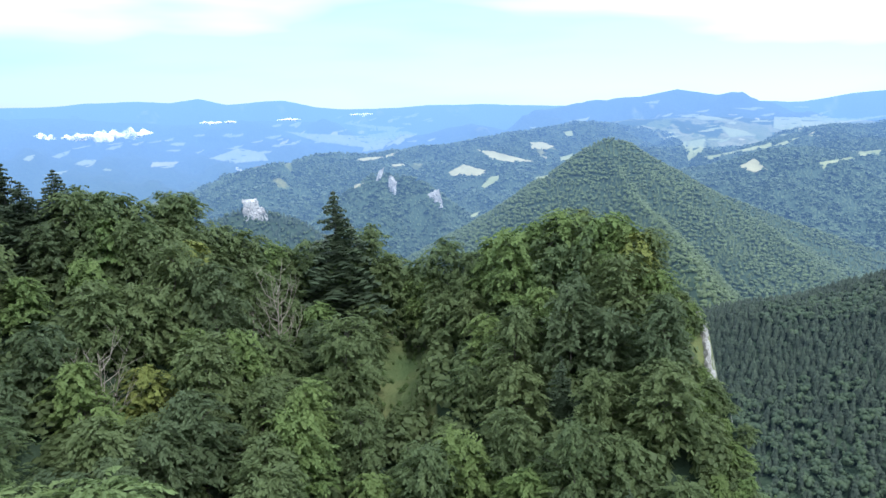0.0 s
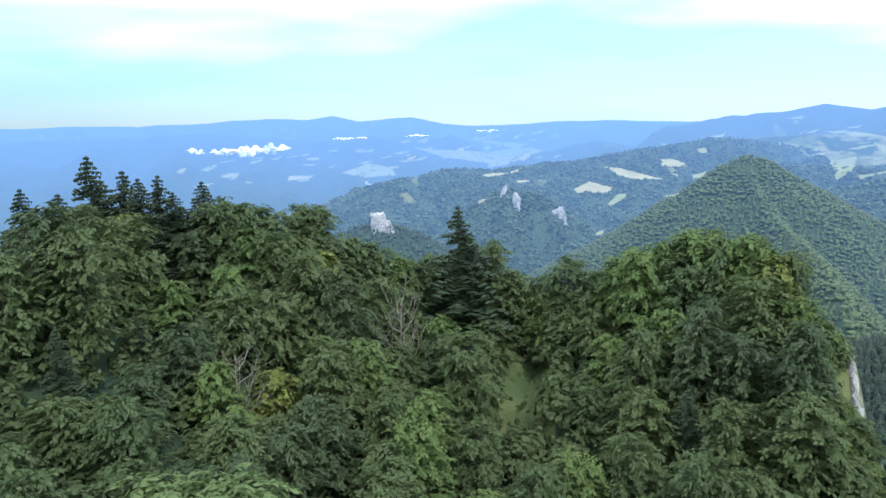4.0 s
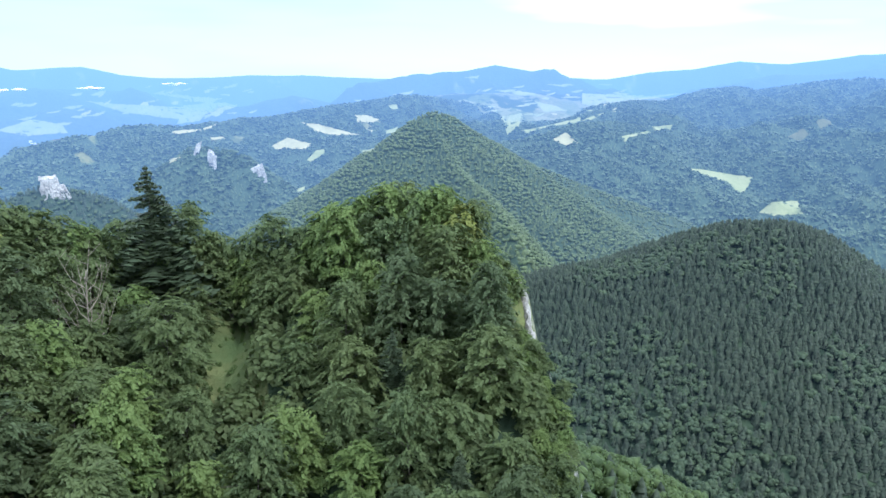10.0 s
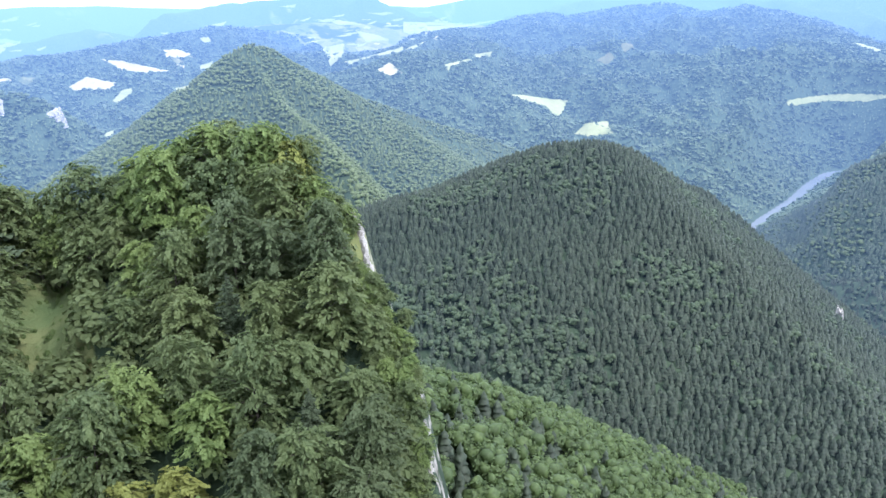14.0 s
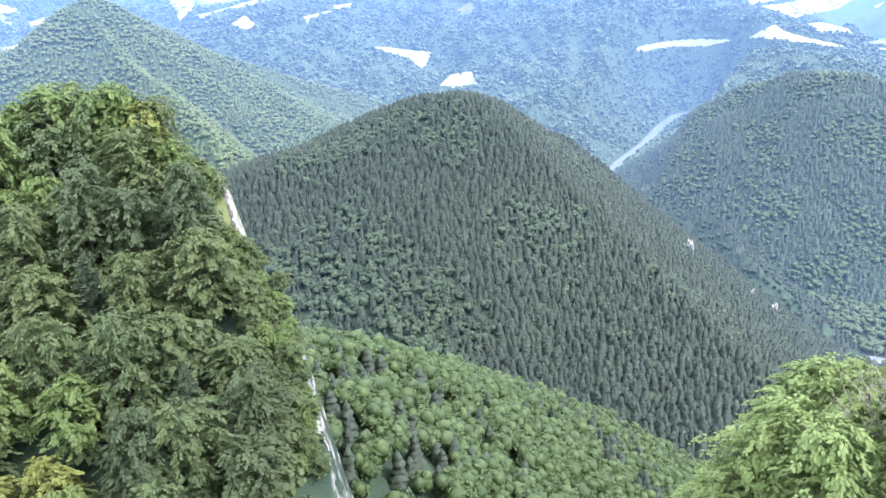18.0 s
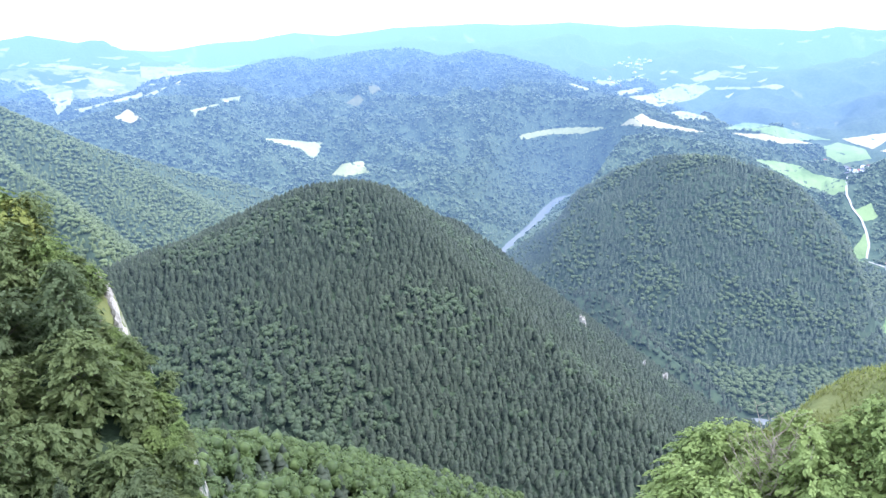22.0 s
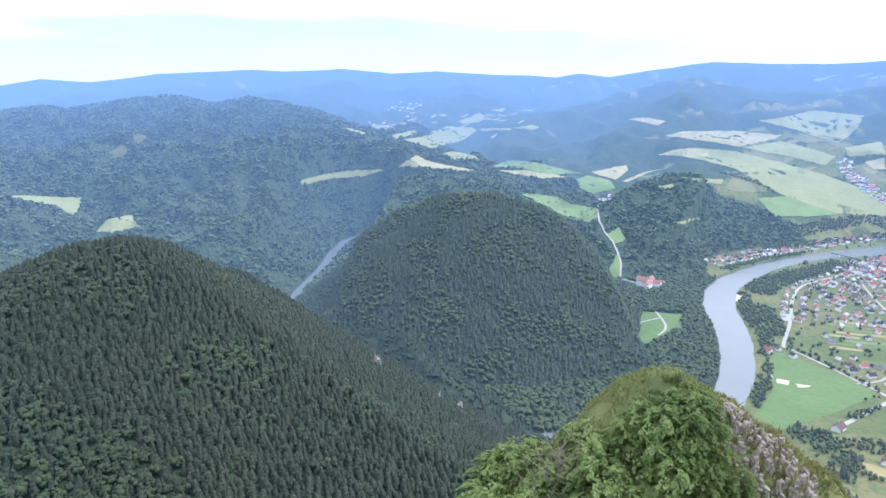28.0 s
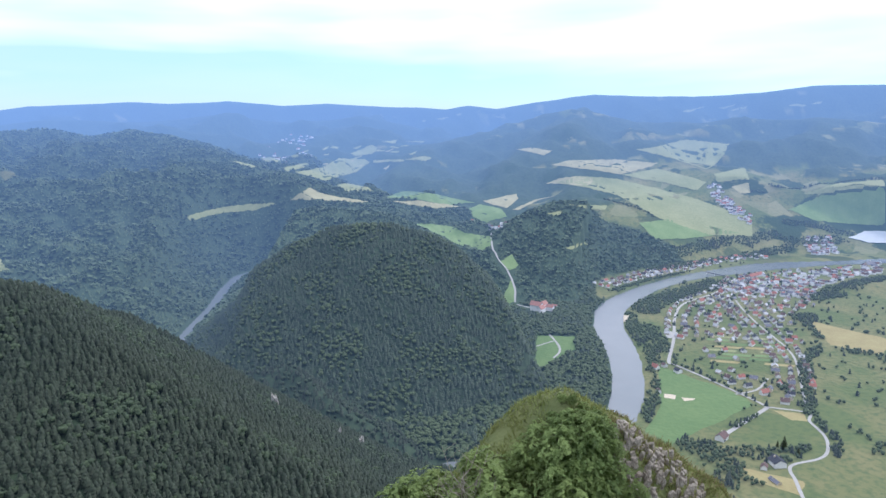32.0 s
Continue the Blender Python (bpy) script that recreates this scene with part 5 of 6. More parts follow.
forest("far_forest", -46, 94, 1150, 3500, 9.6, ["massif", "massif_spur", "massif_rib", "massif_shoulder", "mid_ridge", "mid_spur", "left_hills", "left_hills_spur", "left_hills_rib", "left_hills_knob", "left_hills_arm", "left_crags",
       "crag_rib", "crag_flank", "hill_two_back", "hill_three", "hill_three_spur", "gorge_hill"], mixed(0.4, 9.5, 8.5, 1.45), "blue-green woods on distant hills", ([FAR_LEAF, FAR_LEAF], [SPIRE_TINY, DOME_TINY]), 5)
forest("undergrowth", -58, 27, 48, 128, 2.7, ["crest"], mixed(0.0, 3, 4.2), "leafy undergrowth below the beeches", ([LEAF, LEAF], [DOME, DOME]), 8,
       lambda x, y, z: ~((np.degrees(np.arctan2(x, y)) > -6) & (np.degrees(np.arctan2(x, y)) < -2) & (np.hypot(x, y) > 93)) & (np.degrees(np.arctan2(x, y)) < brink(np.hypot(x, y)) - 2.4))
forest("gorge_forest", -22, 90, 700, 2800, 8.0, ["floor"], mixed(0.14, 14, 11, 1.3), "dark woods on the gorge floor beside the river", ([HILL_NEEDLE, HILL_LEAF], [SPIRE_FAR, DOME_FAR]), 6,
       lambda x, y, z: covered(x, y, np.zeros(x.shape, int)) > 0.5)


forest("crag_forest", -26, -5, 1050, 1480, 7.5, ["white_rock"], mixed(0.6, 12, 9, 1.1), "dark woods round the white crag", ([HILL_NEEDLE, HILL_LEAF], [SPIRE_FAR, DOME_FAR]), 12)
forest("scrub_tufts", -7, -1, 88, 118, 1.5, ["crest"], mixed(0.0, 1, 0.9), "low green tufts on a grassy break in the wood", ([LEAF_B, LEAF_B], [DOME, DOME]), 13)


# ---- groves, hedges and orchards of the valley ----
def along(x, y, pts, width):
    return to_line(x, y, [(a, b, 0) for a, b in pts])[0] < width * (1 + 0.3 * waves(x, y, 60, 31))


BELTS = [([(1121, -53), (1100, -85), (1079, -108), (1050, -130)], 16), ([(1135, -105), (1150, -135), (1160, -197), (1178, -222)], 10), ([(1290, -300), (1238, -328), (1190, -345)], 5), ([(1205, 5), (1150, -30), (1122, -50)], 14),
         ([(2626, 1), (2772, -97), (2897, -222), (2981, -390)], 26), ([(3079, -440), (3102, -546), (3087, -664)], 20), ([(2960, 250), (2900, 100), (2880, -60)], 6), ([(3100, 330), (3050, 120), (3000, -20)], 5), ([(3150, 60), (3200, 260), (3300, 420)], 6),
         ([(1900, 92), (1760, 75), (1612, 30), (1450, 5), (1376, 5), (1270, 25), (1220, 0)], 17),
         ([(1225, 10), (1160, -40), (1125, -85), (1075, -110), (1030, -95)], 20), ([(1130, -85), (1125, -130), (1130, -185)], 12),
         ([(1995, -341), (1850, -370), (1704, -430), (1690, -520)], 32), ([(2199, -408), (2350, -520), (2520, -660)], 30),
         ([(1960, 50), (2060, 25), (2170, -40), (2330, -150)], 40), ([(1800, 45), (1700, 15), (1630, 5)], 22), ([(2150, 160), (2250, 98), (2370, 22), (2470, -70)], 9), ([(2150, 135), (2330, -20), (2540, -210), (2730, -410)], 10),
         ([(2494, 38), (2671, -130), (2780, -240), (2921, -438)], 24), ([(2957, -442), (3041, -631)], 26), ([(1330, -250), (1440, -262), (1600, -285), (1720, -330)], 14),
         ([(1290, -258), (1220, -272), (1170, -262)], 9), ([(1535, -28), (1470, -90), (1345, -180)], 2.5), ([(1190, -320), (1290, -400), (1420, -470)], 9),
         ([(2588, 100), (2686, 25), (2650, -10)], 18), ([(1480, -210), (1420, -235)], 10), ([(1240, -120), (1290, -160)], 8), ([(1215, -60), (1300, -120), (1340, -160)], 5),
         ([(3000, -90), (2900, -290)], 24), ([(3200, 0), (2960, -60), (2900, -130)], 7), ([(3250, -300), (3330, -600), (3300, -820)], 9), ([(2890, 60), (2960, 250)], 10)]


def grove(x, y, z):
    ok = np.zeros(x.shape, bool)
    for pts, w in BELTS:
        ok |= along(x, y, pts, w)
    ok |= (waves(x, y, 26, 43) + 0.6 * waves(x, y, 70, 44) > 0.95) & (x > 1380) & (x < 2700) & (y < -20) & (y > -560)
    ok |= (waves(x, y, 140, 41) + 0.8 * waves(x, y, 45, 42) > 1.55) & (np.hypot(x, y) < 2300)
    return ok


forest("valley_trees", 78, 112, 950, 3600, 7.5, ["floor", "meadow_hills", "hill_three"], mixed(0.12, 14, 9), "dark green groves, hedges and riverside trees in the valley", ([MID_NEEDLE, HILL_LEAF], [SPIRE_FAR, DOME_FAR]), 7, grove)


# ---- rocks ----
ROCKS = {}


def rock_mesh(seed, cuts=14):
    """A blocky crag with vertical cracks, broken ledges and an uneven top."""
    bm = bmesh.new()
    bmesh.ops.create_cube(bm, size=2)
    bmesh.ops.subdivide_edges(bm, edges=bm.edges[:], cuts=cuts, use_grid_fill=True)
    off = Vector((seed * 7.3, seed * 1.7, 0))
    rng = random.Random(seed)
    lean, cut = rng.uniform(-0.35, 0.35), rng.uniform(-0.5, 0.5)
    for v in bm.verts:
        c = v.co.copy()
        r = max(abs(c.x), abs(c.y)) / (math.hypot(c.x, c.y) + 1e-6)
        c.x *= 0.5 + 0.5 * r
        c.y *= 0.5 + 0.5 * r
        taper = 1 - 0.28 * (c.z + 1) / 2
        c.x, c.y = c.x * taper + lean * (c.z + 1) * 0.5, c.y * taper
        c.z += (cut * c.x + 0.35 * noise.noise(Vector((c.x * 2, c.y * 2, 0)) + off)) * (c.z + 1) / 2
        crack = abs(noise.noise(Vector((c.x * 3.5, c.y * 3.5, c.z * 0.7)) + off))
        push = 0.30 * noise.noise(c * 1.3 + off) - 0.22 * max(0, 1 - crack * 6) + 0.12 * noise.noise(Vector((c.x * 4, c.y * 4, c.z * 9)) + off)
        v.co = c + Vector((c.x, c.y, 0)) * push
    me = bpy.data.meshes.new("rock")
    bm.to_mesh(me)
    bm.free()
    return me


def rock(az, d, size, z=None, mat=None, label="bare pale limestone crag among the trees", seed=1, tilt=0.0, sink=0.3):
    key = (seed, max(size) < 1.3)
    if key not in ROCKS:
        ROCKS[key] = rock_mesh(seed, 4 if key[1] else 14)
    me = ROCKS[key]
    if not me.materials:
        me.materials.append(mat or LIME)
    x, y = xy(az, d)
    base = ground_at(x, y) if z is None else z
    ob = tagged(new("rock", me), label, "rock", "limestone rocks")
    ob.matrix_basis = pose(x, y, base + size[2] * (1 - sink) * 0.5, 0, tilt, -az) @ Matrix.Diagonal((*size, 1))
    return ob


for daz, w, h, k in [(-0.05, 17, 19, 3), (0.55, 11, 11, 14)]:
    rock(-15.0 + daz, 1285, (w, 12, h), mat=LIME_FAR, label="tall white limestone crag rising from the woods", seed=k, tilt=-4, sink=0.4)
rock(-4.1, 2000, (15, 14, 26), mat=LIME_FAR, seed=4, tilt=12, sink=1.0)
rock(-0.8, 1990, (22, 14, 22), mat=LIME_FAR, seed=5, tilt=-10, sink=1.0)
rock(-5.2, 2020, (8, 10, 24), mat=LIME_FAR, seed=6, tilt=18, sink=1.0)
rock(58.3, 652, (4, 6, 10), seed=7, sink=0.95)
rock(63.4, 684, (2.5, 5, 7), seed=8, sink=0.8)
rock(65.2, 698, (3, 5, 9), seed=18, sink=0.8)
for az, d, w in [(18.7, 87.0, 0.7), (18.4, 85.2, 0.6), (19.4, 88.5, 0.5), (19.0, 90.0, 0.6), (18.0, 86.3, 0.4)]:
    rock(az, d, (w, w * 0.8, w * 0.7), label="pale limestone block on bare soil at the brink", seed=19, sink=0.5)
rock(46.4, 284, (2.2, 3, 5), seed=9)


def rim(name, places, label, high=1.0, deep=12.0):
    """A broken limestone rim along the edge of a cliff: (azimuth, distance) from its near to its far end."""
    rows = []
    for k in range(len(places) - 1):
        (a0, d0), (a1, d1) = places[k], places[k + 1]
        for u in np.linspace(0, 1, 10, endpoint=k == len(places) - 2):
            rows.append((a0 + u * (a1 - a0), d0 + u * (d1 - d0)))
    v = []
    for k, (az, d) in enumerate(rows):
        x, y = xy(az, d)
        z = ground_at(x, y)
        out = np.array([math.cos(radians(az)), -math.sin(radians(az))])
        for j, (o, h) in enumerate([(-0.9, -1.0), (-0.6, 0.1 * high), (-0.3, 0.6 * high), (0.0, 0.5 * high), (0.25, 0.0), (0.4, -1.2), (0.5, -2.8), (0.6, -5.0), (0.8, -8.0), (1.0, -deep), (0.3, -deep - 3)]):
            n1 = noise.noise(Vector((k * 0.55, j * 0.35, 3.0))) + 0.5 * noise.noise(Vector((k * 1.7, j * 0.9, 9.0)))
            n2 = noise.noise(Vector((k * 0.45, j * 0.2, 17.0)))
            q = np.array([x, y]) + out * (o + 0.45 * n1)
            v.append((q[0], q[1], z + h + 0.9 * n2 * (h > -1) + 0.5 * n1))
    m = 11
    i = np.array([k * m + j for k in range(len(rows) - 1) for j in range(m - 1)])
    me = mesh_of(name, v, np.stack([i, i + 1, i + m + 1, i + m], 1), LIME)
    return tagged(new(name, me), label, "cliff", "limestone cliffs")


for stretch in [(64.0, 66.4, 70.3, 74.6), (84.5, 87.5, 91.0, 94.0, 96.6, 99.0)]:
    rim("cliff_edge", [(float(brink(d)) - 0.15, d) for d in stretch], "white broken limestone edge of a wooded cliff", 0.8)
krng = random.Random(21)
for k in range(130):
    w = krng.uniform(0.10, 0.27)
    rock(krng.uniform(85.0, 93.5), krng.uniform(45.0, 51.8), (w, w * 1.2, krng.uniform(0.18, 0.42)), mat=LIME_K, label="pale weathered limestone block on the knoll's flank", seed=50 + k % 9, tilt=krng.uniform(0, 35), sink=0.9)
for k in range(110):
    w = krng.uniform(0.12, 0.30)
    rock(krng.uniform(86.2, 93.5), krng.uniform(46.5, 52.0), (w, w * 1.2, krng.uniform(0.2, 0.55)), mat=LIME_K, label="cracked upright limestone block on the knoll's flank", seed=60 + k % 7, tilt=krng.uniform(-8, 30), sink=0.95)




# ---- the lone spruces, bushes and dead wood nearby ----
for az, d, el in [(-38.4, 104, -2.66), (-35.6, 106, -1.9), (-34.1, 108, -2.5), (-32.9, 104, -2.97), (-31.5, 108, -3.3), (-30.1, 106, -3.1), (-28.5, 105, -2.6), (-40.1, 104, -3.9), (-8.5, 110, -6.5), (8.7, 106, -8.2)]:
    x, y = xy(az, d)
    plant(spruces[0], x, y, (EYE + d * math.tan(radians(el)) - ground_at(x, y)) / 18.5, "spruce_tree", "tall dark spruce rising above the beech crowns", "tree", "spruces of the crest").matrix_basis @= Matrix.Diagonal((1.35, 1.35, 1, 1))
for az, d, s in [(18.6, 84, 0.5), (20.9, 77, 0.6)]:
    plant(broad[3], *xy(az, d), s, "beech_tree", "small beech clinging to the edge of the cliff", "tree", "trees of the crest")
# the trees that draw the skyline of the crest
for k, az in enumerate([-27.2, -25.7, -24.2, -22.8, -21.4, -20.3, -17.6, -15.6, -13.2, -11.0, -6.3, -4.6, -3.5, -2.5, -1.4, 0.2, 1.8, 3.8, 5.6, 7.4, 9.6, 11.2, 12.8, 14.2, 16.2]):
    kind = broad_y[k % 2] if az > 2 and k % 3 else broad[(k * 3) % 5]
    d = float(np.interp(az, [c[0] for c in CREST], [c[1] for c in CREST])) - 1.5
    x, y = xy(az, d)
    top = EYE + d * math.tan(radians(float(np.interp(az, SKY_AZ, SKY_EL)) - (0.0, 0.35, 0.15)[k % 3])) - ground_at(x, y)
    plant(kind, x, y, max(0.35, min(1.15, top / HEIGHT[kind[1].name])), "beech_tree", "leafy green beech tree along the top of the crest", "tree", "trees of the crest")
plant(broad_o[0], *xy(15.4, 97), 1.0, "rowan_tree", "yellowish green rowan tree on the mountainside", "tree", "trees of the crest")
plant(broad_l[0], *xy(-26.5, 60), 1.35, "maple_tree", "large pale green maple below the lookout", "tree", "trees of the crest")
plant(broad_l[0], *xy(-32.5, 58), 1.4, "maple_tree", "large pale green maple below the lookout", "tree", "trees of the crest")

BUSH = foliage("bush_leaves", (0.112, 0.176, 0.054), (0.240, 0.330, 0.108), (0.220, 0.285, 0.086), patch=0.05, sprays=True)
bushes = [broad_tree(70 + k, h, w, c, 26, 0.12, 0.05, m) for k, (h, w, c, m) in enumerate([(4.5, 3.6, 34, BUSH), (3.6, 3.4, 32, LEAF_B), (2.6, 3.0, 28, BUSH)])]
BUSH_H = [max(v.co.z for v in m[1].vertices) * 1.1 for m in bushes]
# outline of the bushes on the knoll: azimuth, elevation
KNOLL_TOP_AZ = (64, 67.9, 70.9, 74.3, 76.7, 78.6, 79.5, 80.9, 82.8, 84.6, 86.5, 88.3, 92)
KNOLL_TOP_EL = (-30, -28.1, -27.0, -25.8, -25.4, -25.0, -24.2, -23.0, -22.3, -22.4, -23.8, -24.9, -27.5)
for az, d, s, k in [(68.0, 50, 1.0, 0), (69.3, 49, 1.15, 0), (70.8, 48, 0.9, 2), (71.6, 50.5, 1.1, 0), (74.0, 51, 1.0, 0), (75.2, 50, 0.9, 0), (76.0, 47, 0.9, 2), (73.4, 44.5, 0.8, 2), (66.6, 48, 0.9, 0), (70.0, 45, 0.9, 2),
                    (79.0, 47.0, 0.9, 0), (80.4, 47.6, 0.9, 0), (82.0, 46.5, 1.0, 0), (83.4, 46, 1.05, 1), (84.6, 45.5, 1.0, 1), (78.6, 44, 0.9, 2), (81.0, 44.6, 1.0, 2), (83.0, 44, 1.0, 0), (85.6, 47, 0.8, 1),
                    (87.8, 46, 0.8, 1), (88.6, 45, 0.8, 1), (86.6, 44.5, 0.8, 1), (84.6, 49.0, 0.5, 1), (64.6, 46, 0.9, 2), (76.8, 44.4, 0.8, 0), (72.6, 47, 0.8, 2), (82.5, 48.4, 0.55, 0), (84.2, 48.0, 0.7, 0), (79.5, 47.9, 0.5, 2), (81.5, 47.6, 0.6, 2),
                    (81.2, 50.0, 0.8, 2), (82.0, 50.4, 0.75, 2), (82.9, 50.2, 0.9, 1), (83.7, 50.3, 0.8, 2), (84.5, 50.0, 0.85, 1), (85.2, 50.2, 0.7, 2), (81.6, 49.0, 0.85, 1), (82.6, 48.8, 0.8, 0), (83.6, 48.9, 0.9, 1),
                    (84.6, 48.6, 0.9, 1), (85.6, 48.8, 0.7, 1), (82.2, 47.4, 0.9, 1), (84.0, 47.0, 0.9, 1), (85.2, 46.4, 0.9, 1), (86.0, 45.6, 0.8, 1), (80.6, 48.6, 0.5, 2), (65.4, 43, 1.0, 2), (66.0, 44, 1.0, 0), (67.6, 45.5, 1.0, 0), (68.6, 42.5, 1.0, 2), (71.2, 42.5, 1.0, 0)]:
    x, y = xy(az, d)
    cap = EYE + d * math.tan(radians(np.interp(az, KNOLL_TOP_AZ, KNOLL_TOP_EL))) - ground_at(x, y)
    plant(bushes[k], x, y, max(0.25, min(s * (1.7 if az < 79 else 1.0), cap / BUSH_H[k])), "bush", "low green bush on the rocky knoll", "bush", "bushes of the knoll")


brink_bushes = [broad_tree(80 + k, h, w, c, 17, 0.18, 0.05, m) for k, (h, w, c, m) in enumerate([(4.5, 3.6, 34, LEAF), (3.6, 3.4, 32, LEAF_B), (2.6, 3.0, 28, LEAF)])]
for k in range(150):
    d, off = 62 + 0.25 * k, krng.uniform(0.0, 3.6)
    if (d > 83 and off > 2.2) or (85 < d < 90 and off > 0.8) or (d < 73 and off > 3.1):
        continue
    plant(brink_bushes[k % 3], *xy(float(brink(d)) - 3.3 + off, d), krng.uniform(0.4, 0.85) * (0.8 if off > 2.4 else 1.0), "bush", "green bush on the brink of the cliff", "bush", "bushes of the brink")


# a tall lone spruce and a few orchard trees by the farm in the valley
for x, y, s in [(1164, -186, 1.35), (1172, -178, 0.6), (1150, -205, 0.7)]:
    plant(spruces[0], x, y, s, "spruce_tree", "tall dark spruce beside a farm in the valley", "tree", "spruces of the valley")


# ---- villages ----
def house_meshes(w, l, wall, rise, wall_mat, roof_mat):
    """Walls with gables, an overhanging pitched roof of two thick slopes, and a chimney."""
    hw, hl = w / 2, l / 2
    v = [(-hl, -hw, -1), (hl, -hw, -1), (hl, hw, -1), (-hl, hw, -1), (-hl, -hw, wall), (hl, -hw, wall), (hl, hw, wall), (-hl, hw, wall), (-hl, 0, wall + rise), (hl, 0, wall + rise)]
    walls = mesh_of("wall", v, [np.array([(0, 1, 5, 4), (2, 3, 7, 6)]), np.array([(1, 2, 6, 9, 5), (3, 0, 4, 8, 7)])], wall_mat)
    o, t = 0.7, 0.3
    k = rise / hw
    rv, rf = [], []
    for sgn in (-1, 1):
        n = len(rv)
        for z in (0.05, t):
            rv += [(-hl - o, sgn * (hw + o), wall - o * k + z), (hl + o, sgn * (hw + o), wall - o * k + z), (hl + o, 0, wall + rise + z), (-hl - o, 0, wall + rise + z)]
        q = [(0, 3, 2, 1), (4, 5, 6, 7), (0, 1, 5, 4), (1, 2, 6, 5), (3, 0, 4, 7), (2, 3, 7, 6)]
        rf += [tuple(n + i for i in (f if sgn < 0 else f[::-1])) for f in q]
    roof_me = mesh_of("roof", rv, np.array(rf), roof_mat)
    c = 0.5
    cv = [(x + hl * 0.4, y + hw * 0.3, z) for z in (wall + rise * 0.4, wall + rise + 1.0) for x, y in ((-c, -c), (c, -c), (c, c), (-c, c))]
    chim = mesh_of("chimney", cv, np.array([(0, 1, 5, 4), (1, 2, 6, 5), (2, 3, 7, 6), (3, 0, 4, 7), (4, 5, 6, 7)]), WALL_B)
    return walls, roof_me, chim


ROOFS = [(ROOF_K, "brown tiled"), (ROOF_G, "grey sheet-metal"), (ROOF_D, "dark slate"), (ROOF_R, "red tiled"), (ROOF_W, "pale sheet-metal"), (ROOF_K, "brown tiled")]
KINDS = []
hrng = random.Random(5)
for k in range(12):
    roof_mat, word = ROOFS[k % 6]
    wm, ww = ((WALL_A, "white"), (WALL_B, "cream"), (WALL_A, "white"))[k % 3]
    KINDS.append((house_meshes(hrng.uniform(8.5, 11), hrng.uniform(10, 14.5), hrng.uniform(3.2, 5.5), hrng.uniform(3.6, 5), wm, roof_mat), f"{ww} village house with a {word} roof"))


def house(x, y, turn, kind, scale=1.0, label=""):
    meshes, text = KINDS[kind % len(KINDS)]
    root = tagged(new("house"), label or text, "house", "village houses")
    for me in meshes:
        part(me.name.split(".")[0], me, root)
    root.matrix_basis = pose(x, y, ground_at(x, y), 0, 0, turn) @ Matrix.Diagonal((scale, scale, scale, 1))
    return root


spots = []


def free(x, y, gap):
    if any((x - a) ** 2 + (y - b) ** 2 < gap * gap for a, b in spots):
        return False
    dist, half = to_line(np.array([x]), np.array([y]), RIVER)
    if dist[0] < half[0] + 14 or any(within(np.array([x]), np.array([y]), p)[0] for p in OPEN):
        return False
    return all(to_line(np.array([x]), np.array([y]), [(a, b, 0) for a, b in r])[0][0] > 11 for r in ROADS)


def settle(places, gap):
    for x, y, turn in places:
        if free(x, y, gap):
            spots.append((x, y))
            house(x, y, turn + hrng.choice((0, 90, 0)) + hrng.uniform(-8, 8), hrng.randrange(12), hrng.uniform(0.9, 1.15))


def beside(line, step, offs):
    out = []
    for (x0, y0), (x1, y1) in zip(line, line[1:]):
        n = max(1, int(math.hypot(x1 - x0, y1 - y0) / step))
        a = math.atan2(y1 - y0, x1 - x0)
        for k in range(n):
            u = (k + hrng.uniform(0.2, 0.8)) / n
            for o in offs:
                q = o + hrng.uniform(-4, 4)
                out.append((x0 + u * (x1 - x0) - q * math.sin(a), y0 + u * (y1 - y0) + q * math.cos(a), math.degrees(a)))
    return out


OPEN_SAVED = list(OPEN)
OPEN[:] = [p for p in OPEN if len(p) != 4]
spots += [(1180, -96), (1108, -170), (1092, -150), (1052, -160)]
settle(beside([(1745, -27), (1896, -28), (2054, -52), (2211, -145), (2403, -211)], 24, (-22, -46, 22)), 19)
settle(beside(ROADS[1], 24, (-20, 20, -44, 44)), 19)
settle(beside(ROADS[3][1:], 24, (-18, 18, 40)), 19)
settle(beside(ROADS[2], 26, (-24, -52)), 20)
settle(beside(ROADS[4], 26, (20, -20)), 20)
VILLAGE = [(1714, -7), (1914, -19), (2112, -81), (2315, -185), (2447, -228), (2510, -319), (2582, -431), (2651, -544), (2765, -706), (2590, -664), (2479, -544), (2310, -434), (2107, -384), (2006, -314), (1768, -282), (1606, -226), (1675, -188), (1735, -95)]
fill = []
for k in range(1500):
    x, y = hrng.uniform(1560, 2300), hrng.uniform(-600, -30)
    p = np.array(VILLAGE, float)
    if within(np.array([x]), np.array([y]), p)[0]:
        fill.append((x, y, -35))
settle(fill, 21)
settle([(1640, -90, 20), (1650, -130, 20), (1655, -170, 20), (1600, -100, 20), (1595, -150, 20), (1500, -110, 40), (1470, -125, 40), (1480, -150, 30), (1445, -130, 30), (1520, -135, 40), (1365, -215, 0),
        (1390, -225, 0), (1410, -232, 0), (1435, -236, 0), (1460, -240, 0), (1640, -560, 20), (1660, -600, 30), (1610, -540, 20)], 15)
settle(beside([(2195, 190), (2270, 142), (2375, 70), (2459, 5), (2545, -78), (2655, -155), (2735, -240), (2800, -340)], 24, (-14, 10, 34)), 19)
OPEN[:] = OPEN_SAVED


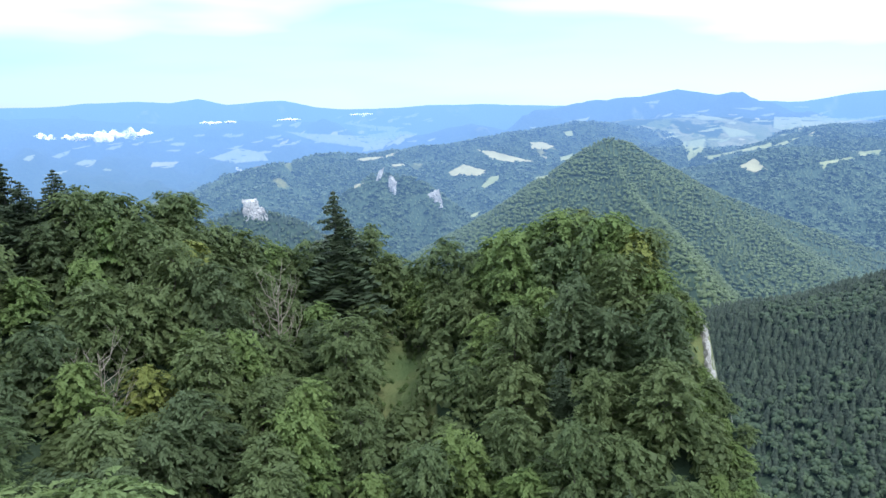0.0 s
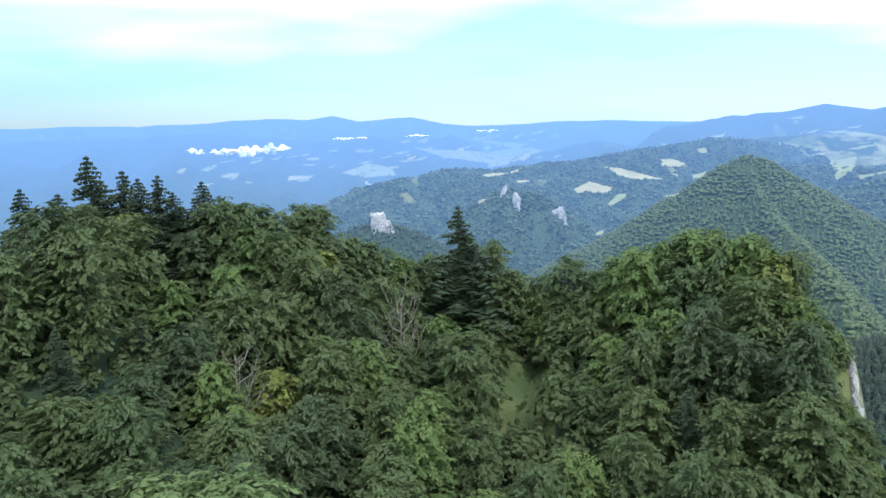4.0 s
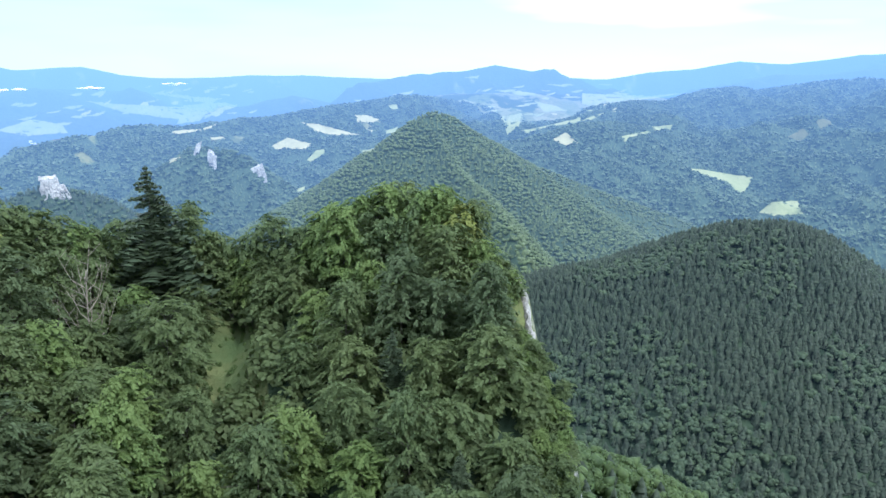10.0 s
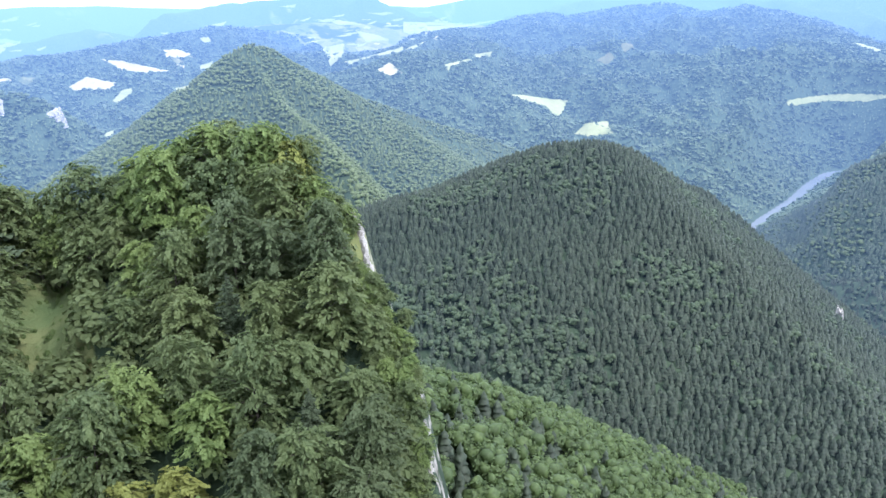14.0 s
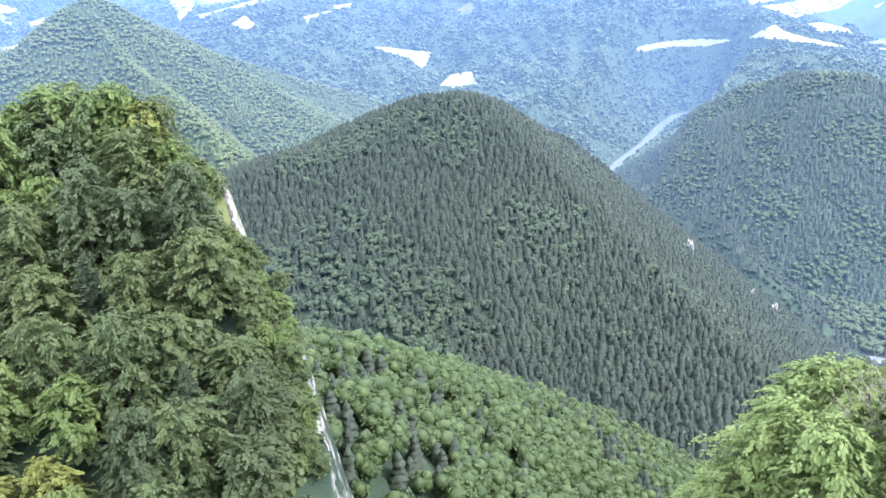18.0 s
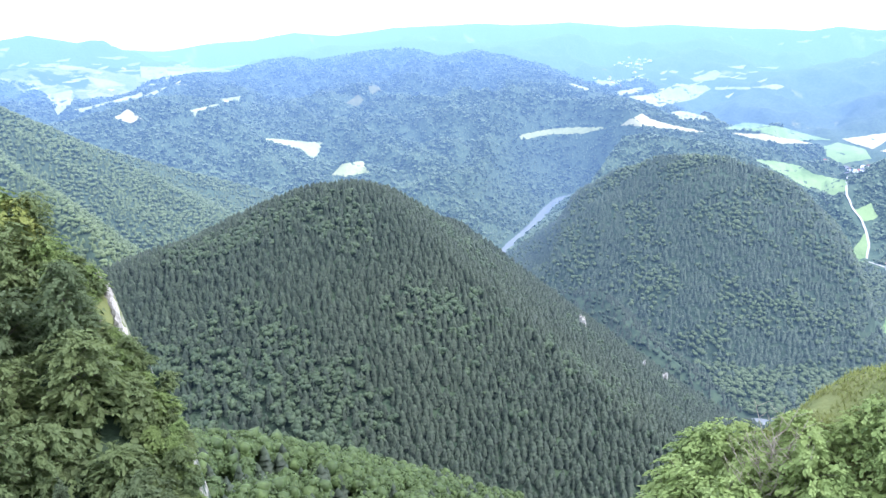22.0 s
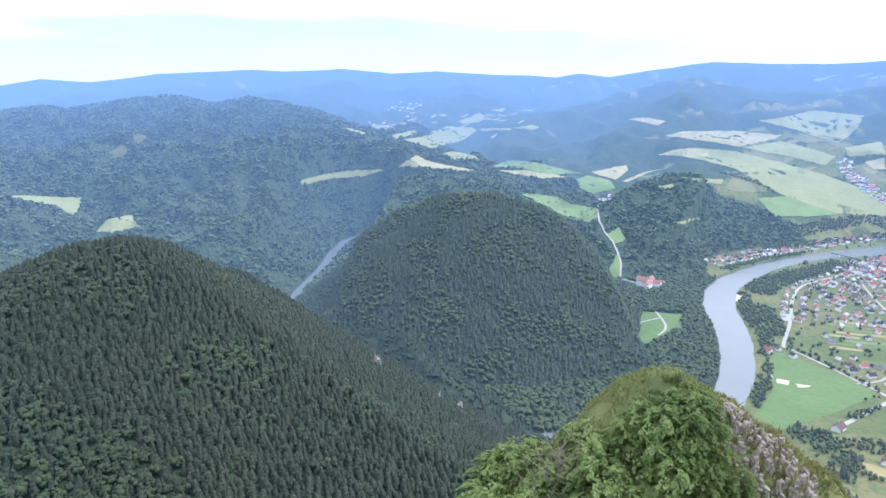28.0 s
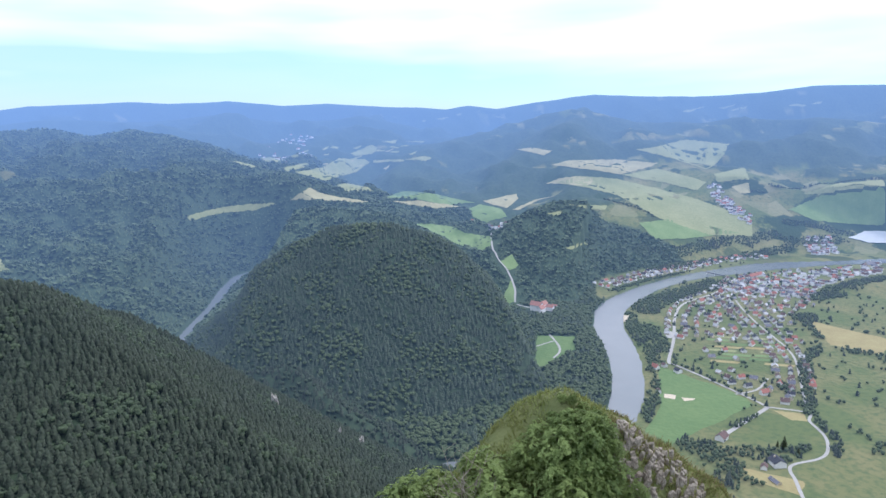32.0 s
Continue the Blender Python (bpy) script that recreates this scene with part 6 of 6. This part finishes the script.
def far_village(name, pts, n, seed, label):
    """A far-off village: many small houses in one mesh."""
    r = np.random.RandomState(seed)
    p = np.array(pts, float)
    vs, fs, mi, base = [], [], [], 0
    mats = [WALL_A, ROOF_R, ROOF_G, ROOF_K, ROOF_W]
    while len(vs) < n:
        x, y = r.uniform(p[:, 0].min(), p[:, 0].max()), r.uniform(p[:, 1].min(), p[:, 1].max())
        if not within(np.array([x]), np.array([y]), p)[0]:
            continue
        w, l, h, k, a = r.uniform(9, 13), r.uniform(11, 18), r.uniform(4, 7), r.uniform(4, 6), r.uniform(0, 3.14)
        q = np.array([(-l, -w, 0), (l, -w, 0), (l, w, 0), (-l, w, 0), (-l, -w, h), (l, -w, h), (l, w, h), (-l, w, h), (-l, 0, h + k), (l, 0, h + k)]) * (0.5, 0.5, 1)
        c, s = math.cos(a), math.sin(a)
        q = np.c_[q[:, 0] * c - q[:, 1] * s + x, q[:, 0] * s + q[:, 1] * c + y, q[:, 2] + ground_at(x, y)]
        f = np.array([(0, 1, 5, 4), (2, 3, 7, 6), (1, 2, 6, 5), (3, 0, 4, 7), (4, 5, 9, 8), (6, 7, 8, 9), (5, 6, 9, 9), (7, 4, 8, 8)][:6])
        vs.append(q)
        fs.append(f + base)
        mi.append([0, 0, 0, 0] + [1 + r.randint(0, 4)] * 2)
        base += 10
    tagged(new(name, mesh_of(name, np.concatenate(vs), np.concatenate(fs), mats, False, np.concatenate(mi))), label, "village", kind="stuff")


far_village("far_village", [(3243, -146), (3268, -190), (3178, -229), (3082, -313), (3022, -310), (3047, -264), (3124, -190)], 80, 2, "far village strung along a side valley")
far_village("valley_village", [(2766, 810), (2791, 702), (2354, 517), (2200, 491), (2508, 630), (2472, 702)], 60, 3, "small far village on the valley road")
far_village("village_end", [(2200, -120), (2447, -235), (2510, -325), (2582, -440), (2651, -550), (2765, -706), (2590, -664), (2479, -544), (2310, -434), (2200, -400)], 210, 7, "crowded far end of the village by the river bend")
far_village("river_village", [(2987, -486), (3056, -599), (2916, -604), (2880, -517)], 60, 4, "village houses beyond the river bend")
far_village("plain_village", [(3265, 2032), (3703, 2110), (3721, 1952), (3100, 1600), (2900, 1700)], 80, 6, "far village in the hazy plain")
far_village("basin_town", [(-809, 2700), (-980, 3400), (-600, 3500), (-640, 2900)], 120, 5, "far town in the blue basin")

for x, y, turn, size, k, label in [(2452, -272, -38, (5.6, 1.5, 1.5), 3, "long red-roofed block beside the river"), (2725, -660, -60, (2.2, 2.2, 1.8), 1, "large pale blue-grey hall at the village end"),
                                   (1180, -96, -25, (1.5, 1.5, 1.2), 0, "lone white house with a purplish brown roof"), (1108, -170, 20, (1.6, 1.7, 1.4), 2, "farmhouse with a steep dark slate roof"),
                                   (1092, -150, -10, (0.9, 0.9, 0.8), 0, "small farm building with a brown roof"), (1052, -160, 30, (1.3, 0.8, 0.7), 1, "low farm shed with a grey roof"), (1362, 6, 15, (0.9, 0.8, 0.8), 0, "small brown-roofed hut beside the sandy playground"),
                                   (1735, -30, 10, (1.8, 1.0, 0.9), 4, "long pale-roofed building by the car park")]:
    house(x, y, turn, k, 1.0, label).matrix_basis @= Matrix.Diagonal((*size, 1))

# the red-roofed monastery at the valley's mouth
monastery = tagged(new("monastery"), "old monastery with cream walls and bright red roofs", "monastery")
wings = house_meshes(9, 13, 8.0, 4.2, WALL_A, ROOF_M)
for dx, dy, turn, sx in [(0, 0, 70, 1.9), (22, -14, 160, 1.6), (-20, -16, 160, 1.5), (6, -36, 70, 1.3), (30, -44, 70, 0.9)]:
    for me in wings[:2]:
        ob = part(me.name.split(".")[0], me, monastery)
        ob.matrix_basis = pose(dx, dy, 0, 0, 0, turn) @ Matrix.Diagonal((sx * 1.25, sx, sx * 1.1, 1))
monastery.matrix_basis = pose(1890, 335, ground_at(1890, 335))

# the footbridge over the bend
bridge = tagged(new("footbridge"), "slim grey footbridge across the river", "bridge")
for name, size, z in (("deck", (104, 3.2, 0.6), 5.0), ("parapet", (104, 0.3, 1.2), 5.9), ("parapet", (104, 0.3, 1.2), 5.9)):
    bm = bmesh.new()
    bmesh.ops.create_cube(bm, size=1, matrix=Matrix.Diagonal((*size, 1)))
    me = bpy.data.meshes.new(name)
    bm.to_mesh(me)
    bm.free()
    me.materials.append(ROOF_G)
    ob = part(name, me, bridge)
    ob.location = (0, {0: 0, 1: 1.6, 2: -1.6}[len(bridge.children) - 1], z)
for dx in (-52, -20, 20, 52):
    v, f = tube([(dx, 0, -4), (dx, 0, 5)], [1.2, 1.0], 8)
    part("pier", mesh_of("pier", v, f, WALL_A), bridge)
bridge.matrix_basis = pose(2437, -165, 0, 0, 0, 49)

# ---- shreds of cloud below the skyline ----
for k, (az, el, w, h) in enumerate([(-28.9, -1.45, 60, 36), (-26.6, -1.4, 70, 34), (-25.0, -1.5, 110, 64), (-23.2, -1.3, 100, 40), (-30.4, -2.6, 100, 42), (-17.6, -0.7, 50, 16), (-16.2, -0.7, 30, 13), (-11.8, -0.65, 60, 12), (-6.3, -0.4, 60, 12)]):
    bm = bmesh.new()
    r = random.Random(k)
    for j in range(9):
        u = (j - 4) / 4
        m = pose(u * w * 0.9, r.uniform(-10, 10), r.uniform(-0.25, 0.3) * h * (1 - u * u)) @ Matrix.Diagonal((w * 0.24 * r.uniform(0.6, 1.2), 16, h * 0.5 * (1.15 - 0.8 * u * u) * r.uniform(0.6, 1.1), 1))
        bmesh.ops.create_icosphere(bm, subdivisions=3, radius=1, matrix=m)
    for v in bm.verts:
        v.co += Vector((0, 0, 0.28 * h * noise.noise(v.co * (1.6 / h) + Vector((k, 0, 0))) + 0.06 * h * noise.noise(v.co * (5.0 / h) + Vector((k, 5, 0)))))
    me = bpy.data.meshes.new("low_cloud")
    bm.to_mesh(me)
    bm.free()
    me.polygons.foreach_set("use_smooth", [True] * len(me.polygons))
    me.materials.append(CLOUD_M)
    ob = tagged(new("low_cloud", me), "small white shred of cloud hanging before far hills", "cloud", "low clouds")
    x, y = xy(az, 4000)
    ob.matrix_basis = pose(x, y, EYE + 4000 * math.tan(radians(el)), 0, 0, -az)


# ---- grass of the knoll ----
gr = np.random.RandomState(11)
az, d = gr.uniform(64, 96, 60000), gr.uniform(38, 56, 60000)
gx, gy = d * np.sin(np.radians(az)), d * np.cos(np.radians(az))
gz, gw = land(gx, gy)
ok = (gw == 3) & (waves(gx, gy, 5, 61) > -0.7)
gx, gy, gz = gx[ok][:26000], gy[ok][:26000], gz[ok][:26000]
n = len(gx)
lean = gr.normal(size=(n, 2)) * 0.16
h = gr.uniform(0.15, 0.5, n) * (1 + 0.4 * waves(gx, gy, 3, 62))
w = gr.uniform(0.03, 0.07, n)
turn = gr.uniform(0, 6.28, n)
base = np.stack([gx, gy, gz - 0.03], 1)
side = np.stack([np.cos(turn) * w, np.sin(turn) * w, np.zeros(n)], 1)
top = base + np.c_[lean, h]
me = mesh_of("grass", np.stack([base - side, base + side, top], 1).reshape(-1, 3), np.arange(n * 3).reshape(n, 3), GRASS_M)
tagged(new("grass", me), "long tufted grass covering the knoll", "grass", kind="stuff")
i = np.nonzero((np.degrees(np.arctan2(gx, gy)) > 86.0) & (waves(gx, gy, 2.5, 63) > -0.5))[0]
up = np.c_[lean[i] * 2.0, h[i] * 1.0]
v = np.stack([base[i] - 1.3 * side[i], base[i] + 1.3 * side[i], base[i] + up], 1) + np.array([0.13, 0.07, 0])
me = mesh_of("dry_grass", v.reshape(-1, 3), np.arange(len(i) * 3).reshape(-1, 3), STRAW_M)
tagged(new("dry_grass", me), "brown dry grass tufts between limestone blocks", "grass", kind="stuff")


# ---- dead shrub on the knoll, bare trees in the wood ----
def bare_tree(seed, height, spread_, twigs, mat):
    rng = np.random.RandomState(seed)
    pieces = [tube([(0, 0, -0.3), (0.02 * height, 0, height * 0.5), (0.0, 0.03 * height, height)], [0.016 * height, 0.01 * height, 0.004 * height], 5)]
    for k in range(twigs):
        u = 0.2 + 0.75 * k / twigs
        a = k * 2.4
        L = spread_ * (1.1 - 0.6 * u) * rng.uniform(0.6, 1.2)
        b = np.array([0, 0, u * height])
        m = b + np.array([math.cos(a), math.sin(a), 0.5]) * L * 0.5
        t = b + np.array([math.cos(a), math.sin(a), 1.1]) * L
        pieces.append(tube([b, m, t], [0.006 * height, 0.004 * height, 0.0015 * height], 4))
        for q in range(3):
            e = m + (t - m) * rng.uniform(0, 0.8)
            pieces.append(tube([e, e + np.array([rng.normal() * 0.3, rng.normal() * 0.3, 0.35]) * L], [0.003 * height, 0.001 * height], 3))
    return mesh_of("branches", *joined(pieces), mat)


shrub_me = bare_tree(3, 3.4, 1.6, 18, WOOD_DEAD)
for az, d, s, name, label in [(73.6, 45.5, 1.95, "dead_shrub", "bare grey dead shrub on the knoll"), (74.7, 45.2, 1.75, "dead_shrub", "bare grey dead shrub on the knoll"), (72.7, 45.6, 1.55, "dead_shrub", "bare grey dead shrub on the knoll"),
                              (-26.9, 80, 2.6, "dead_tree", "leafless pale dead tree among green crowns"), (-13.7, 96, 2.9, "dead_tree", "leafless pale dead tree among green crowns")]:
    x, y = xy(az, d)
    ob = tagged(new(name, shrub_me), label, name.replace("_", " "))
    ob.matrix_basis = pose(x, y, ground_at(x, y), 0, 0, az * 7) @ Matrix.Diagonal((s, s, s * (1.3 if s > 2 else 1), 1))
